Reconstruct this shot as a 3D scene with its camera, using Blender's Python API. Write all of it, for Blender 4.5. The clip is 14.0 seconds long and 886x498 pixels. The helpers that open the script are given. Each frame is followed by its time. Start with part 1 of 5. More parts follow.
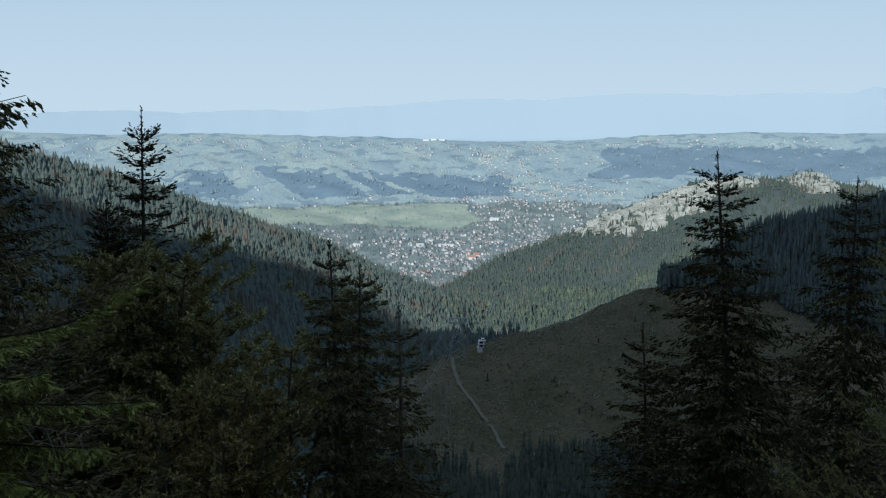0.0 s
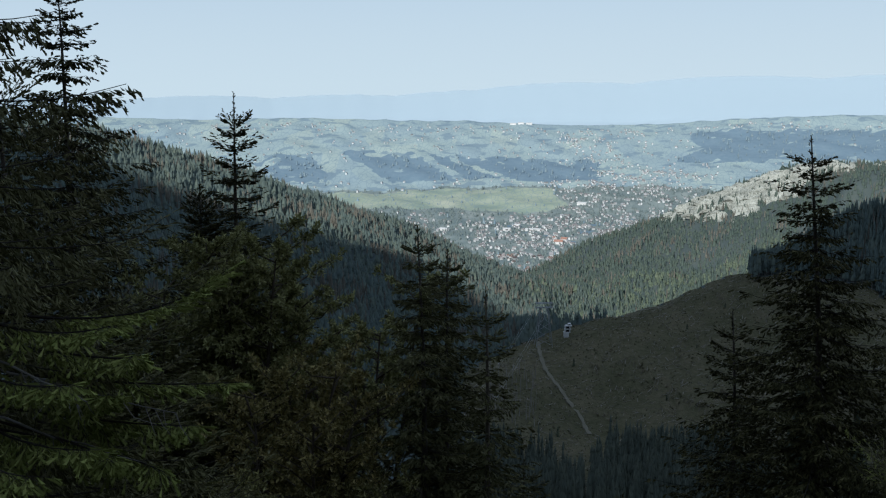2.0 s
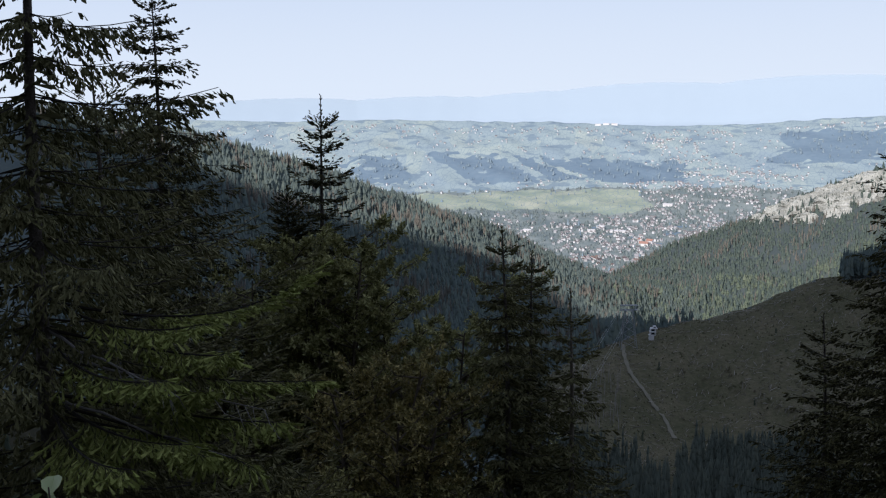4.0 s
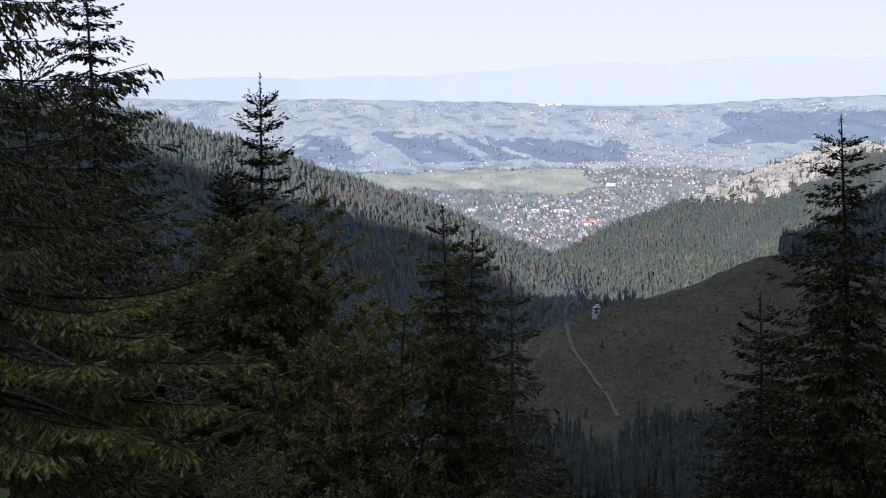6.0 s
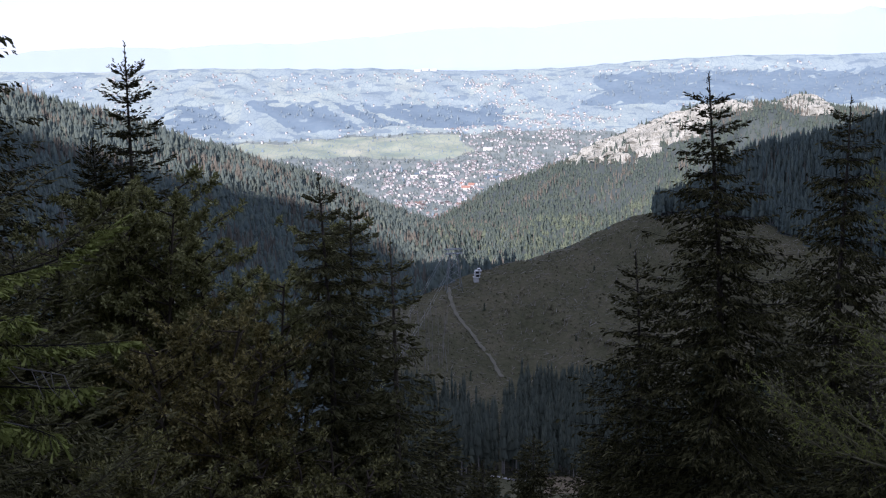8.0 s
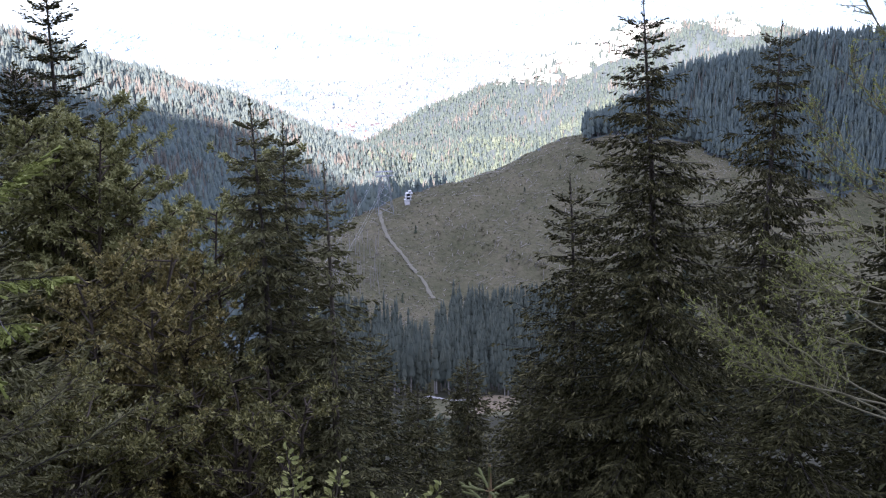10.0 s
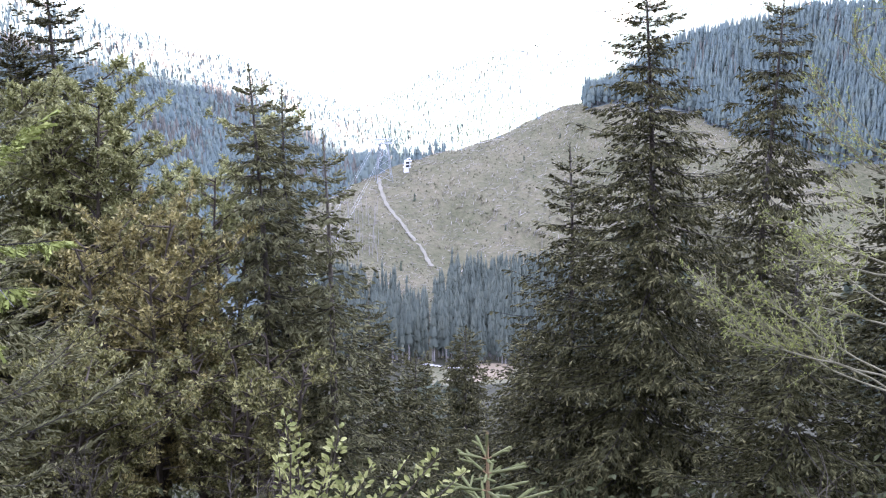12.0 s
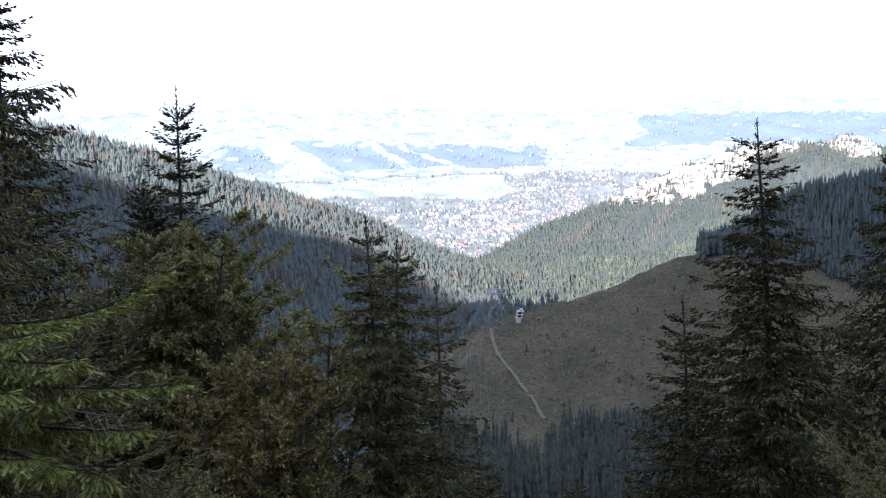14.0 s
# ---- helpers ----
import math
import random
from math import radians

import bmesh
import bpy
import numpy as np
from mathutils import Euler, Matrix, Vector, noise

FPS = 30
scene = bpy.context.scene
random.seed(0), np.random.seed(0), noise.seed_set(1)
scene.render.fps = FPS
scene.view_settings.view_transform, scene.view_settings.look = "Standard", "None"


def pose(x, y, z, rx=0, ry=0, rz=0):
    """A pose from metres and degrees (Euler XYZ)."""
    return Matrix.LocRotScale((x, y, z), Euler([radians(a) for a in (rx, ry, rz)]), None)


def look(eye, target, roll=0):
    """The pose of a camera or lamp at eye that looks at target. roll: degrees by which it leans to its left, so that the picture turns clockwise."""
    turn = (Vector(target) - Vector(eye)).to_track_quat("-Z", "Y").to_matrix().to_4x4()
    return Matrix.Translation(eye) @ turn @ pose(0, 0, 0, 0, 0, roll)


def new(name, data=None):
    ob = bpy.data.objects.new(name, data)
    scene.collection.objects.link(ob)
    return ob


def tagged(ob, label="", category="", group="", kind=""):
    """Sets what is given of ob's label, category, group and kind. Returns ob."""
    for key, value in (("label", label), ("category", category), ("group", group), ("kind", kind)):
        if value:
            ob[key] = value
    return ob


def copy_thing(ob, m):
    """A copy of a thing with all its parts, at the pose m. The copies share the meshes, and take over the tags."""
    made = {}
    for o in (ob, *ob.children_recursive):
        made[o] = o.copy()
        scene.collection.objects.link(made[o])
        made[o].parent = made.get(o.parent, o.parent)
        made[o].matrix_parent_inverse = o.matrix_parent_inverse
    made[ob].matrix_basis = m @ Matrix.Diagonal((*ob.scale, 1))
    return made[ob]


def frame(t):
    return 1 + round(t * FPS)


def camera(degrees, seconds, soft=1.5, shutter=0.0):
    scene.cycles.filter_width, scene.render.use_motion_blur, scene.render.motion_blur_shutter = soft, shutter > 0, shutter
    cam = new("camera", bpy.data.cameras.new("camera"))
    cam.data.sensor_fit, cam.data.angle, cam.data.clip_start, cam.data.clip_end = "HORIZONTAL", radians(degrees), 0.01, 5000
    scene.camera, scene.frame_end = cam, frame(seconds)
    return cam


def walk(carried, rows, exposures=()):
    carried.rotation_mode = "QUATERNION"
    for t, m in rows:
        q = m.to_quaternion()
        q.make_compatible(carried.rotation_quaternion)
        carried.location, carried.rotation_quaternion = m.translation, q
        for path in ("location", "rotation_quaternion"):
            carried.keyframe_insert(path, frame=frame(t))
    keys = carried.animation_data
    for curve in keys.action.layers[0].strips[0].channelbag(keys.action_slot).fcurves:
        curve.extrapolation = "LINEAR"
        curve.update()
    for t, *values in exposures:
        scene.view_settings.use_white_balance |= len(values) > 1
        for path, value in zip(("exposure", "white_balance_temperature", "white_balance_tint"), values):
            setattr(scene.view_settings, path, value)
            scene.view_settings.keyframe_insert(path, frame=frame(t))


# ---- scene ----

EYE = 1.6

# ---- camera and its path: seconds, place, yaw to the left, pitch, roll ----
PATH = [
    (0.00, 0.005, -0.060, 1.579, 1.019, -7.501, 0.257),
    (0.50, -0.000, -0.060, 1.586, 1.805, -6.929, 0.162),
    (1.00, -0.000, -0.057, 1.587, 2.624, -7.107, 0.073),
    (1.50, -0.001, -0.087, 1.592, 4.183, -7.838, 0.174),
    (2.00, -0.004, -0.126, 1.597, 5.447, -8.310, -0.063),
    (2.50, -0.010, -0.124, 1.598, 6.480, -8.026, -0.061),
    (3.00, -0.008, -0.172, 1.606, 7.595, -8.067, -0.304),
    (3.50, -0.003, -0.149, 1.593, 9.038, -8.273, -0.169),
    (3.70, -0.013, -0.162, 1.599, 9.292, -8.253, -0.400),
    (4.22, -0.006, -0.168, 1.598, 10.079, -8.204, -0.381),
    (4.75, 0.014, -0.181, 1.600, 10.402, -8.070, -0.279),
    (5.28, 0.035, -0.173, 1.599, 9.874, -8.161, -0.180),
    (5.80, 0.046, -0.117, 1.591, 8.110, -8.787, -0.169),
    (6.00, 0.046, -0.074, 1.584, 6.915, -9.262, -0.198),
    (6.50, 0.052, -0.034, 1.570, 4.524, -9.963, -0.072),
    (7.00, 0.062, -0.023, 1.570, 4.058, -10.337, 0.699),
    (7.50, 0.062, -0.012, 1.568, 3.765, -10.979, -0.666),
    (8.00, 0.064, 0.073, 1.549, 0.784, -10.996, -1.057),
    (8.20, 0.052, 0.034, 1.556, 0.233, -11.843, -0.773),
    (8.72, 0.040, 0.070, 1.559, -1.496, -12.523, -0.826),
    (9.25, 0.023, 0.110, 1.574, -2.479, -13.462, -0.841),
    (9.78, 0.008, 0.132, 1.591, -2.771, -14.564, -0.794),
    (10.30, 0.001, 0.113, 1.602, -2.423, -15.732, -0.663),
    (10.50, 0.002, 0.084, 1.603, -2.010, -16.476, -0.547),
    (11.00, 0.010, 0.128, 1.595, -2.396, -17.749, -0.192),
    (11.50, 0.005, 0.146, 1.592, -2.969, -17.652, -0.160),
    (12.00, 0.002, 0.149, 1.589, -2.795, -16.611, -0.315),
    (12.50, 0.009, 0.144, 1.589, -1.700, -16.318, -0.659),
    (13.00, 0.010, 0.116, 1.597, -0.580, -15.440, -0.658),
    (13.50, 0.015, 0.094, 1.603, 1.095, -11.935, -1.162),
    (14.00, 0.010, 0.028, 1.611, 2.931, -8.932, -1.018),
]
cam = camera(42.86, 14.0, soft=1.2)
walk(cam, [(t, pose(x, y, z, 90 + pitch, 0, yaw) @ pose(0, 0, 0, 0, 0, roll)) for t, x, y, z, yaw, pitch, roll in PATH],
     exposures=[(0, 0.14, 5830, 6), (1.0, 0.09, 5870, 4), (2.5, 0.29, 6150, 10), (3.7, 0.40, 6260, 17), (6.0, 0.60, 6230, 30), (7.5, 0.82, 6230, 30), (8.2, 0.92, 6210, 27), (10.5, 3.06, 6280, 33), (11.2, 3.68, 6250, 33), (12.1, 3.98, 6260, 34), (12.6, 3.88, 6260, 34), (13.0, 3.48, 6240, 36), (13.5, 3.10, 6220, 34), (14, 1.74, 6200, 29)])

# ---- daylight ----
SUN_TURN, SUN_UP = 195.0, 25.0          # compass turn from +y clockwise, height, degrees
world = bpy.data.worlds.new("world")
scene.world = world
world.use_nodes = True
wn = world.node_tree
sky = wn.nodes.new("ShaderNodeTexSky")
sky.sky_type, sky.sun_disc = "NISHITA", False
sky.sun_elevation, sky.sun_rotation = radians(SUN_UP), radians(SUN_TURN)
sky.air_density, sky.dust_density, sky.ozone_density, sky.altitude = 1.0, 0.2, 3.0, 1300
# clear blue above, whitened by summer haze towards the horizon
coord, split = wn.nodes.new("ShaderNodeTexCoord"), wn.nodes.new("ShaderNodeSeparateXYZ")
wn.links.new(coord.outputs["Generated"], split.inputs[0])
haze = wn.nodes.new("ShaderNodeValToRGB")
haze.color_ramp.interpolation = "EASE"
for at, grey in ((0.12, 0.87), (0.5, 0.74)):
    haze.color_ramp.elements.new(at).color = (grey, grey, grey, 1)
haze.color_ramp.elements[0].color = (1, 1, 1, 1)
haze.color_ramp.elements[-1].color = (0.66, 0.66, 0.66, 1)
wn.links.new(split.outputs["Z"], haze.inputs[0])
tint = wn.nodes.new("ShaderNodeValToRGB")
for at, c in ((0.10, (0.480, 0.572, 0.662, 1)), (0.32, (0.410, 0.485, 0.605, 1))):
    tint.color_ramp.elements.new(at).color = c
tint.color_ramp.elements[0].color = (0.535, 0.624, 0.676, 1)
tint.color_ramp.elements[-1].color = (0.370, 0.445, 0.575, 1)
wn.links.new(split.outputs["Z"], tint.inputs[0])
dim = wn.nodes.new("ShaderNodeVectorMath")
dim.operation = "SCALE"
dim.inputs["Scale"].default_value = 0.055
wn.links.new(sky.outputs[0], dim.inputs[0])
join = wn.nodes.new("ShaderNodeMix")
join.data_type = "RGBA"
wn.links.new(haze.outputs[0], join.inputs[0])
wn.links.new(dim.outputs[0], join.inputs[6])
wn.links.new(tint.outputs[0], join.inputs[7])
wn.links.new(join.outputs[2], wn.nodes["Background"].inputs[0])
wn.nodes["Background"].inputs[1].default_value = 1.0
sun = new("sun", bpy.data.lights.new("sun", "SUN"))
sun.data.energy, sun.data.angle, sun.data.color = 4.0, radians(0.6), (1.0, 0.95, 0.88)
to_sun = Vector((math.sin(radians(SUN_TURN)) * math.cos(radians(SUN_UP)), math.cos(radians(SUN_TURN)) * math.cos(radians(SUN_UP)), math.sin(radians(SUN_UP))))
sun.matrix_world = look(to_sun * 1000, (0, 0, 0))


# ---- materials ----
def material(name, colours, scale=1.0, rough=0.8, detail=4.0, per="noise", bump=0.0, bump_scale=20.0, spread=0.5, metal=0.0, seen_through=0.0, gloss=0.04):
    """Colours blended by noise at two scales, or by piece, with fine relief."""
    m = bpy.data.materials.new(name)
    m.use_nodes = True
    nt, b = m.node_tree, m.node_tree.nodes["Principled BSDF"]
    b.inputs["Roughness"].default_value, b.inputs["Metallic"].default_value = rough, metal
    b.inputs["Specular IOR Level"].default_value = gloss
    geo = nt.nodes.new("ShaderNodeNewGeometry")
    coarse, fine = nt.nodes.new("ShaderNodeTexNoise"), nt.nodes.new("ShaderNodeTexNoise")
    for n, s in ((coarse, scale), (fine, scale * 9.7)):
        n.inputs["Scale"].default_value, n.inputs["Detail"].default_value = s, detail
        nt.links.new(geo.outputs["Position"], n.inputs["Vector"])
    mixed = nt.nodes.new("ShaderNodeMath")
    mixed.operation = "MULTIPLY_ADD"
    nt.links.new(fine.outputs["Fac"], mixed.inputs[0])
    mixed.inputs[1].default_value = 0.55
    half = nt.nodes.new("ShaderNodeMath")
    half.operation = "MULTIPLY"
    half.inputs[1].default_value = 0.55
    nt.links.new(coarse.outputs["Fac"], half.inputs[0])
    nt.links.new(half.outputs[0], mixed.inputs[2])
    value = mixed.outputs[0]
    if per != "noise":
        pick = nt.nodes.new("ShaderNodeMath")
        pick.operation = "MULTIPLY_ADD"
        if per == "island":
            nt.links.new(geo.outputs["Random Per Island"], pick.inputs[0])
        else:
            info = nt.nodes.new("ShaderNodeObjectInfo")
            nt.links.new(info.outputs["Random"], pick.inputs[0])
        pick.inputs[1].default_value = spread
        scaled = nt.nodes.new("ShaderNodeMath")
        scaled.operation = "MULTIPLY"
        scaled.inputs[1].default_value = 1.0 - spread
        nt.links.new(value, scaled.inputs[0])
        nt.links.new(scaled.outputs[0], pick.inputs[2])
        value = pick.outputs[0]
    ramp = nt.nodes.new("ShaderNodeValToRGB")
    els = ramp.color_ramp.elements
    lo, hi = (0.3, 0.75) if per == "noise" else (0.1, 0.9)
    for i, c in enumerate(colours):
        at = lo + (hi - lo) * i / max(1, len(colours) - 1)
        e = els[i] if i < 2 else els.new(at)
        e.position, e.color = at, (*c, 1)
    nt.links.new(value, ramp.inputs[0])
    nt.links.new(ramp.outputs[0], b.inputs["Base Color"])
    if seen_through:
        b.inputs["Transmission Weight"].default_value = 0.0
        b.inputs["Subsurface Weight"].default_value = 0.0
        back = nt.nodes.new("ShaderNodeBsdfTranslucent")
        mix = nt.nodes.new("ShaderNodeMixShader")
        mix.inputs[0].default_value = seen_through
        nt.links.new(ramp.outputs[0], back.inputs["Color"])
        nt.links.new(b.outputs[0], mix.inputs[1])
        nt.links.new(back.outputs[0], mix.inputs[2])
        nt.links.new(mix.outputs[0], nt.nodes["Material Output"].inputs[0])
    if bump:
        rel = nt.nodes.new("ShaderNodeTexNoise")
        rel.inputs["Scale"].default_value, rel.inputs["Detail"].default_value = bump_scale, 6
        nt.links.new(geo.outputs["Position"], rel.inputs["Vector"])
        bp = nt.nodes.new("ShaderNodeBump")
        bp.inputs["Strength"].default_value, bp.inputs["Distance"].default_value = bump, 1.0 / bump_scale
        nt.links.new(rel.outputs["Fac"], bp.inputs["Height"])
        nt.links.new(bp.outputs[0], b.inputs["Normal"])
    return m


M_NEEDLE = material("spruce_needles", [(0.0138, 0.0137, 0.0060), (0.045, 0.0437, 0.0178), (0.102, 0.095, 0.040)], 0.8, 0.6, per="island", spread=0.5, seen_through=0.06)
M_NEEDLE_PALE = material("open_grown_spruce_needles", [(0.040, 0.040, 0.018), (0.108, 0.105, 0.047), (0.19, 0.182, 0.088)], 0.8, 0.6, per="island", spread=0.5, seen_through=0.15)
M_TIP = material("spruce_tips", [(0.042, 0.039, 0.015), (0.092, 0.084, 0.033), (0.165, 0.149, 0.066)], 0.8, 0.6, per="island", spread=0.6, seen_through=0.06, gloss=0.1)
M_NEEDLE_BRIGHT = material("young_spruce_needles", [(0.105, 0.126, 0.033), (0.235, 0.265, 0.072), (0.38, 0.395, 0.135)], 0.8, 0.6, per="island", spread=0.5, seen_through=0.2)
M_SAPLING = material("sapling_needles", [(0.075, 0.085, 0.033), (0.12, 0.13, 0.050), (0.175, 0.18, 0.078)], 3.0, 0.6, per="island", spread=0.5, seen_through=0.2)
M_LARCH = material("larch_needles", [(0.15, 0.175, 0.046), (0.24, 0.265, 0.074), (0.36, 0.37, 0.125)], 0.8, 0.6, per="island", spread=0.5, seen_through=0.25)
M_LEAF = material("willow_leaves", [(0.060, 0.062, 0.021), (0.196, 0.196, 0.072), (0.43, 0.416, 0.190)], 0.7, 0.42, per="island", spread=0.6, seen_through=0.25, gloss=0.16)
M_RUST = material("turning_leaves", [(0.046, 0.042, 0.016), (0.185, 0.160, 0.056), (0.43, 0.355, 0.14)], 0.7, 0.42, per="island", spread=0.6, seen_through=0.2, gloss=0.16)
M_SHRUB = material("pale_shrub_leaves", [(0.12, 0.132, 0.044), (0.23, 0.24, 0.084), (0.39, 0.38, 0.160)], 3.0, 0.45, per="island", spread=0.6, seen_through=0.3)
M_BARK = material("spruce_bark", [(0.045, 0.037, 0.031), (0.085, 0.073, 0.062), (0.135, 0.12, 0.102)], 6.0, 0.9, bump=0.6, bump_scale=30)
M_PALEBARK = material("pale_bark", [(0.16, 0.15, 0.138), (0.26, 0.245, 0.228)], 0.3, 0.9)
M_DRYBARK = material("dry_grey_bark", [(0.125, 0.108, 0.086), (0.21, 0.185, 0.15)], 3.0, 0.9, bump=0.4, bump_scale=30)
M_TWIG = material("grey_twigs", [(0.056, 0.044, 0.033), (0.098, 0.081, 0.062)], 8.0, 0.9)
M_FOREST = material("forest_needles", [(0.026, 0.034, 0.024), (0.048, 0.058, 0.038), (0.080, 0.088, 0.055)], 0.03, 0.8, per="island", spread=0.6)
# base colour lightened and shifted to blue, standing for haze over the slopes
M_MIDFOREST = material("haze_tinted_spruces", [(0.070, 0.097, 0.097), (0.100, 0.131, 0.119), (0.140, 0.162, 0.121)], 0.03, 0.9, per="island", spread=0.3, seen_through=0.1)
# greener, darker copy for the sunlit slopes, with less haze blue in its colour
M_VALEWOOD = material("sunlit_haze_tinted_spruces", [(0.050, 0.073, 0.070), (0.077, 0.104, 0.090), (0.114, 0.137, 0.099)], 0.03, 0.9, per="island", spread=0.3, seen_through=0.1)
M_BROAD = material("valley_broadleaf_crowns", [(0.085, 0.113, 0.082), (0.115, 0.145, 0.100), (0.155, 0.180, 0.124)], 0.03, 0.9, per="island", spread=0.4, seen_through=0.12)
M_BROADLEAF = material("fresh_broad_leaves", [(0.13, 0.17, 0.06), (0.20, 0.25, 0.09), (0.27, 0.32, 0.13)], 3.0, 0.4, per="island", spread=0.5, seen_through=0.3, gloss=0.3)
M_SNAG = material("weathered_standing_wood", [(0.20, 0.187, 0.165), (0.33, 0.31, 0.28)], 0.4, 0.9)
M_EDGEWOOD = material("wood_edge_spruces", [(0.049, 0.063, 0.053), (0.075, 0.089, 0.071), (0.106, 0.118, 0.086)], 0.05, 0.9, per="island", spread=0.3, seen_through=0.1)
M_ROAD = material("crushed_stone", [(0.24, 0.23, 0.21), (0.36, 0.35, 0.33)], 0.3, 0.95, bump=0.3, bump_scale=3)
M_STEM = material("young_orange_bark", [(0.16, 0.105, 0.055), (0.26, 0.18, 0.10)], 12.0, 0.85)
M_PALETWIG = material("straw_twigs", [(0.135, 0.125, 0.076), (0.215, 0.197, 0.124)], 8.0, 0.9)
# blue-grey crowns: distance haze mixed into the base colour
M_FARTREE = material("haze_tinted_far_crowns", [(0.165, 0.230, 0.272), (0.187, 0.250, 0.282), (0.215, 0.268, 0.285)], 0.03, 0.9, per="island", spread=0.6)
M_DEADWOOD = material("dead_spruce", [(0.120, 0.116, 0.100), (0.158, 0.150, 0.126), (0.200, 0.189, 0.158)], 0.03, 0.9, per="island", spread=0.3, seen_through=0.2)
M_BOUGH = material("spruce_boughs", [(0.022, 0.019, 0.016), (0.045, 0.040, 0.034)], 8.0, 0.9)
M_DRYTWIG = material("dry_twigs", [(0.050, 0.042, 0.032), (0.095, 0.082, 0.064)], 0.5, 0.9)
M_THICKET = material("thicket_leaves", [(0.031, 0.031, 0.011), (0.122, 0.116, 0.039), (0.33, 0.305, 0.118)], 0.7, 0.42, per="island", spread=0.6, seen_through=0.2, gloss=0.15)
# crowns paled towards blue, as the haze over the town would do
M_TOWNTREE = material("haze_tinted_garden_crowns", [(0.112, 0.148, 0.150), (0.140, 0.176, 0.170), (0.176, 0.204, 0.186)], 0.03, 0.9, per="island", spread=0.5)
M_PAINT = material("white_paint", [(0.52, 0.52, 0.51), (0.68, 0.68, 0.67)], 0.4, 0.6)
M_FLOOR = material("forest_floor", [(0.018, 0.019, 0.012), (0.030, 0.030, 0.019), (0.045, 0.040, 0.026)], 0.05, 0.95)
# floor under the distant woods, with their haze blue put into its colour
M_MIDFLOOR = material("haze_tinted_wood_floor", [(0.058, 0.078, 0.080), (0.074, 0.094, 0.092), (0.092, 0.108, 0.094)], 0.05, 0.95)
M_UNDER = material("undergrowth_leaves", [(0.024, 0.028, 0.013), (0.045, 0.050, 0.022), (0.075, 0.080, 0.036)], 0.7, 0.6, per="island", spread=0.5, seen_through=0.2)
M_CUT = material("felled_slope", [(0.048, 0.051, 0.026), (0.090, 0.086, 0.050), (0.136, 0.118, 0.076)], 0.035, 0.95, bump=0.5, bump_scale=0.6)
M_BRASH = material("brash_and_grass", [(0.040, 0.042, 0.021), (0.088, 0.082, 0.049), (0.155, 0.133, 0.090)], 0.1, 0.95, per="island", spread=0.7)
M_SOIL = material("bare_soil", [(0.120, 0.096, 0.062), (0.185, 0.147, 0.098)], 0.08, 0.95, bump=0.4, bump_scale=1.5)
M_TRACK = material("gravel_track", [(0.130, 0.122, 0.090), (0.190, 0.178, 0.136)], 0.2, 0.95, bump=0.4, bump_scale=2)
M_LOG = material("bleached_logs", [(0.088, 0.080, 0.063), (0.16, 0.147, 0.119), (0.29, 0.268, 0.228)], 0.1, 0.9, per="island", spread=0.8)
M_ROCK = material("limestone", [(0.115, 0.122, 0.108), (0.285, 0.297, 0.265), (0.48, 0.492, 0.445)], 0.05, 0.9, bump=0.7, bump_scale=0.25)
# distance haze painted as an even pale blue, close to the sky's colour
M_FARHILL = material("haze_tinted_mountains", [(0.310, 0.385, 0.440), (0.317, 0.392, 0.447)], 0.002, 1.0)
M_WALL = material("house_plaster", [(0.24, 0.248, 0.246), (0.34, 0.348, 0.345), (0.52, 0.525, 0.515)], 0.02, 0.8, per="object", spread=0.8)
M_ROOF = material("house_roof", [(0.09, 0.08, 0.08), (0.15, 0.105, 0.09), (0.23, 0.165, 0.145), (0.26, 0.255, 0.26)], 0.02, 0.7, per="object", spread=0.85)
# far plaster and roofs greyed, with contrast lowered in the colour for haze
M_WALLS = material("haze_paled_plaster", [(0.31, 0.328, 0.33), (0.42, 0.436, 0.438), (0.58, 0.592, 0.59)], 0.02, 0.8, per="island", spread=0.8)
M_ROOFS = material("haze_paled_roof", [(0.15, 0.148, 0.15), (0.19, 0.178, 0.175), (0.24, 0.222, 0.216), (0.30, 0.30, 0.31)], 0.02, 0.7, per="island", spread=0.85)
M_REDROOF = material("red_roof", [(0.27, 0.155, 0.12), (0.35, 0.205, 0.16)], 0.05, 0.7)
M_WHITE = material("white_render", [(0.48, 0.48, 0.47), (0.62, 0.62, 0.61)], 0.1, 0.7)
M_STEEL = material("galvanised_steel", [(0.28, 0.30, 0.31), (0.38, 0.40, 0.41)], 0.5, 0.5, metal=0.6, gloss=0.4)
M_DARK = material("dark_opening", [(0.02, 0.022, 0.025), (0.035, 0.037, 0.04)], 0.5, 0.5)


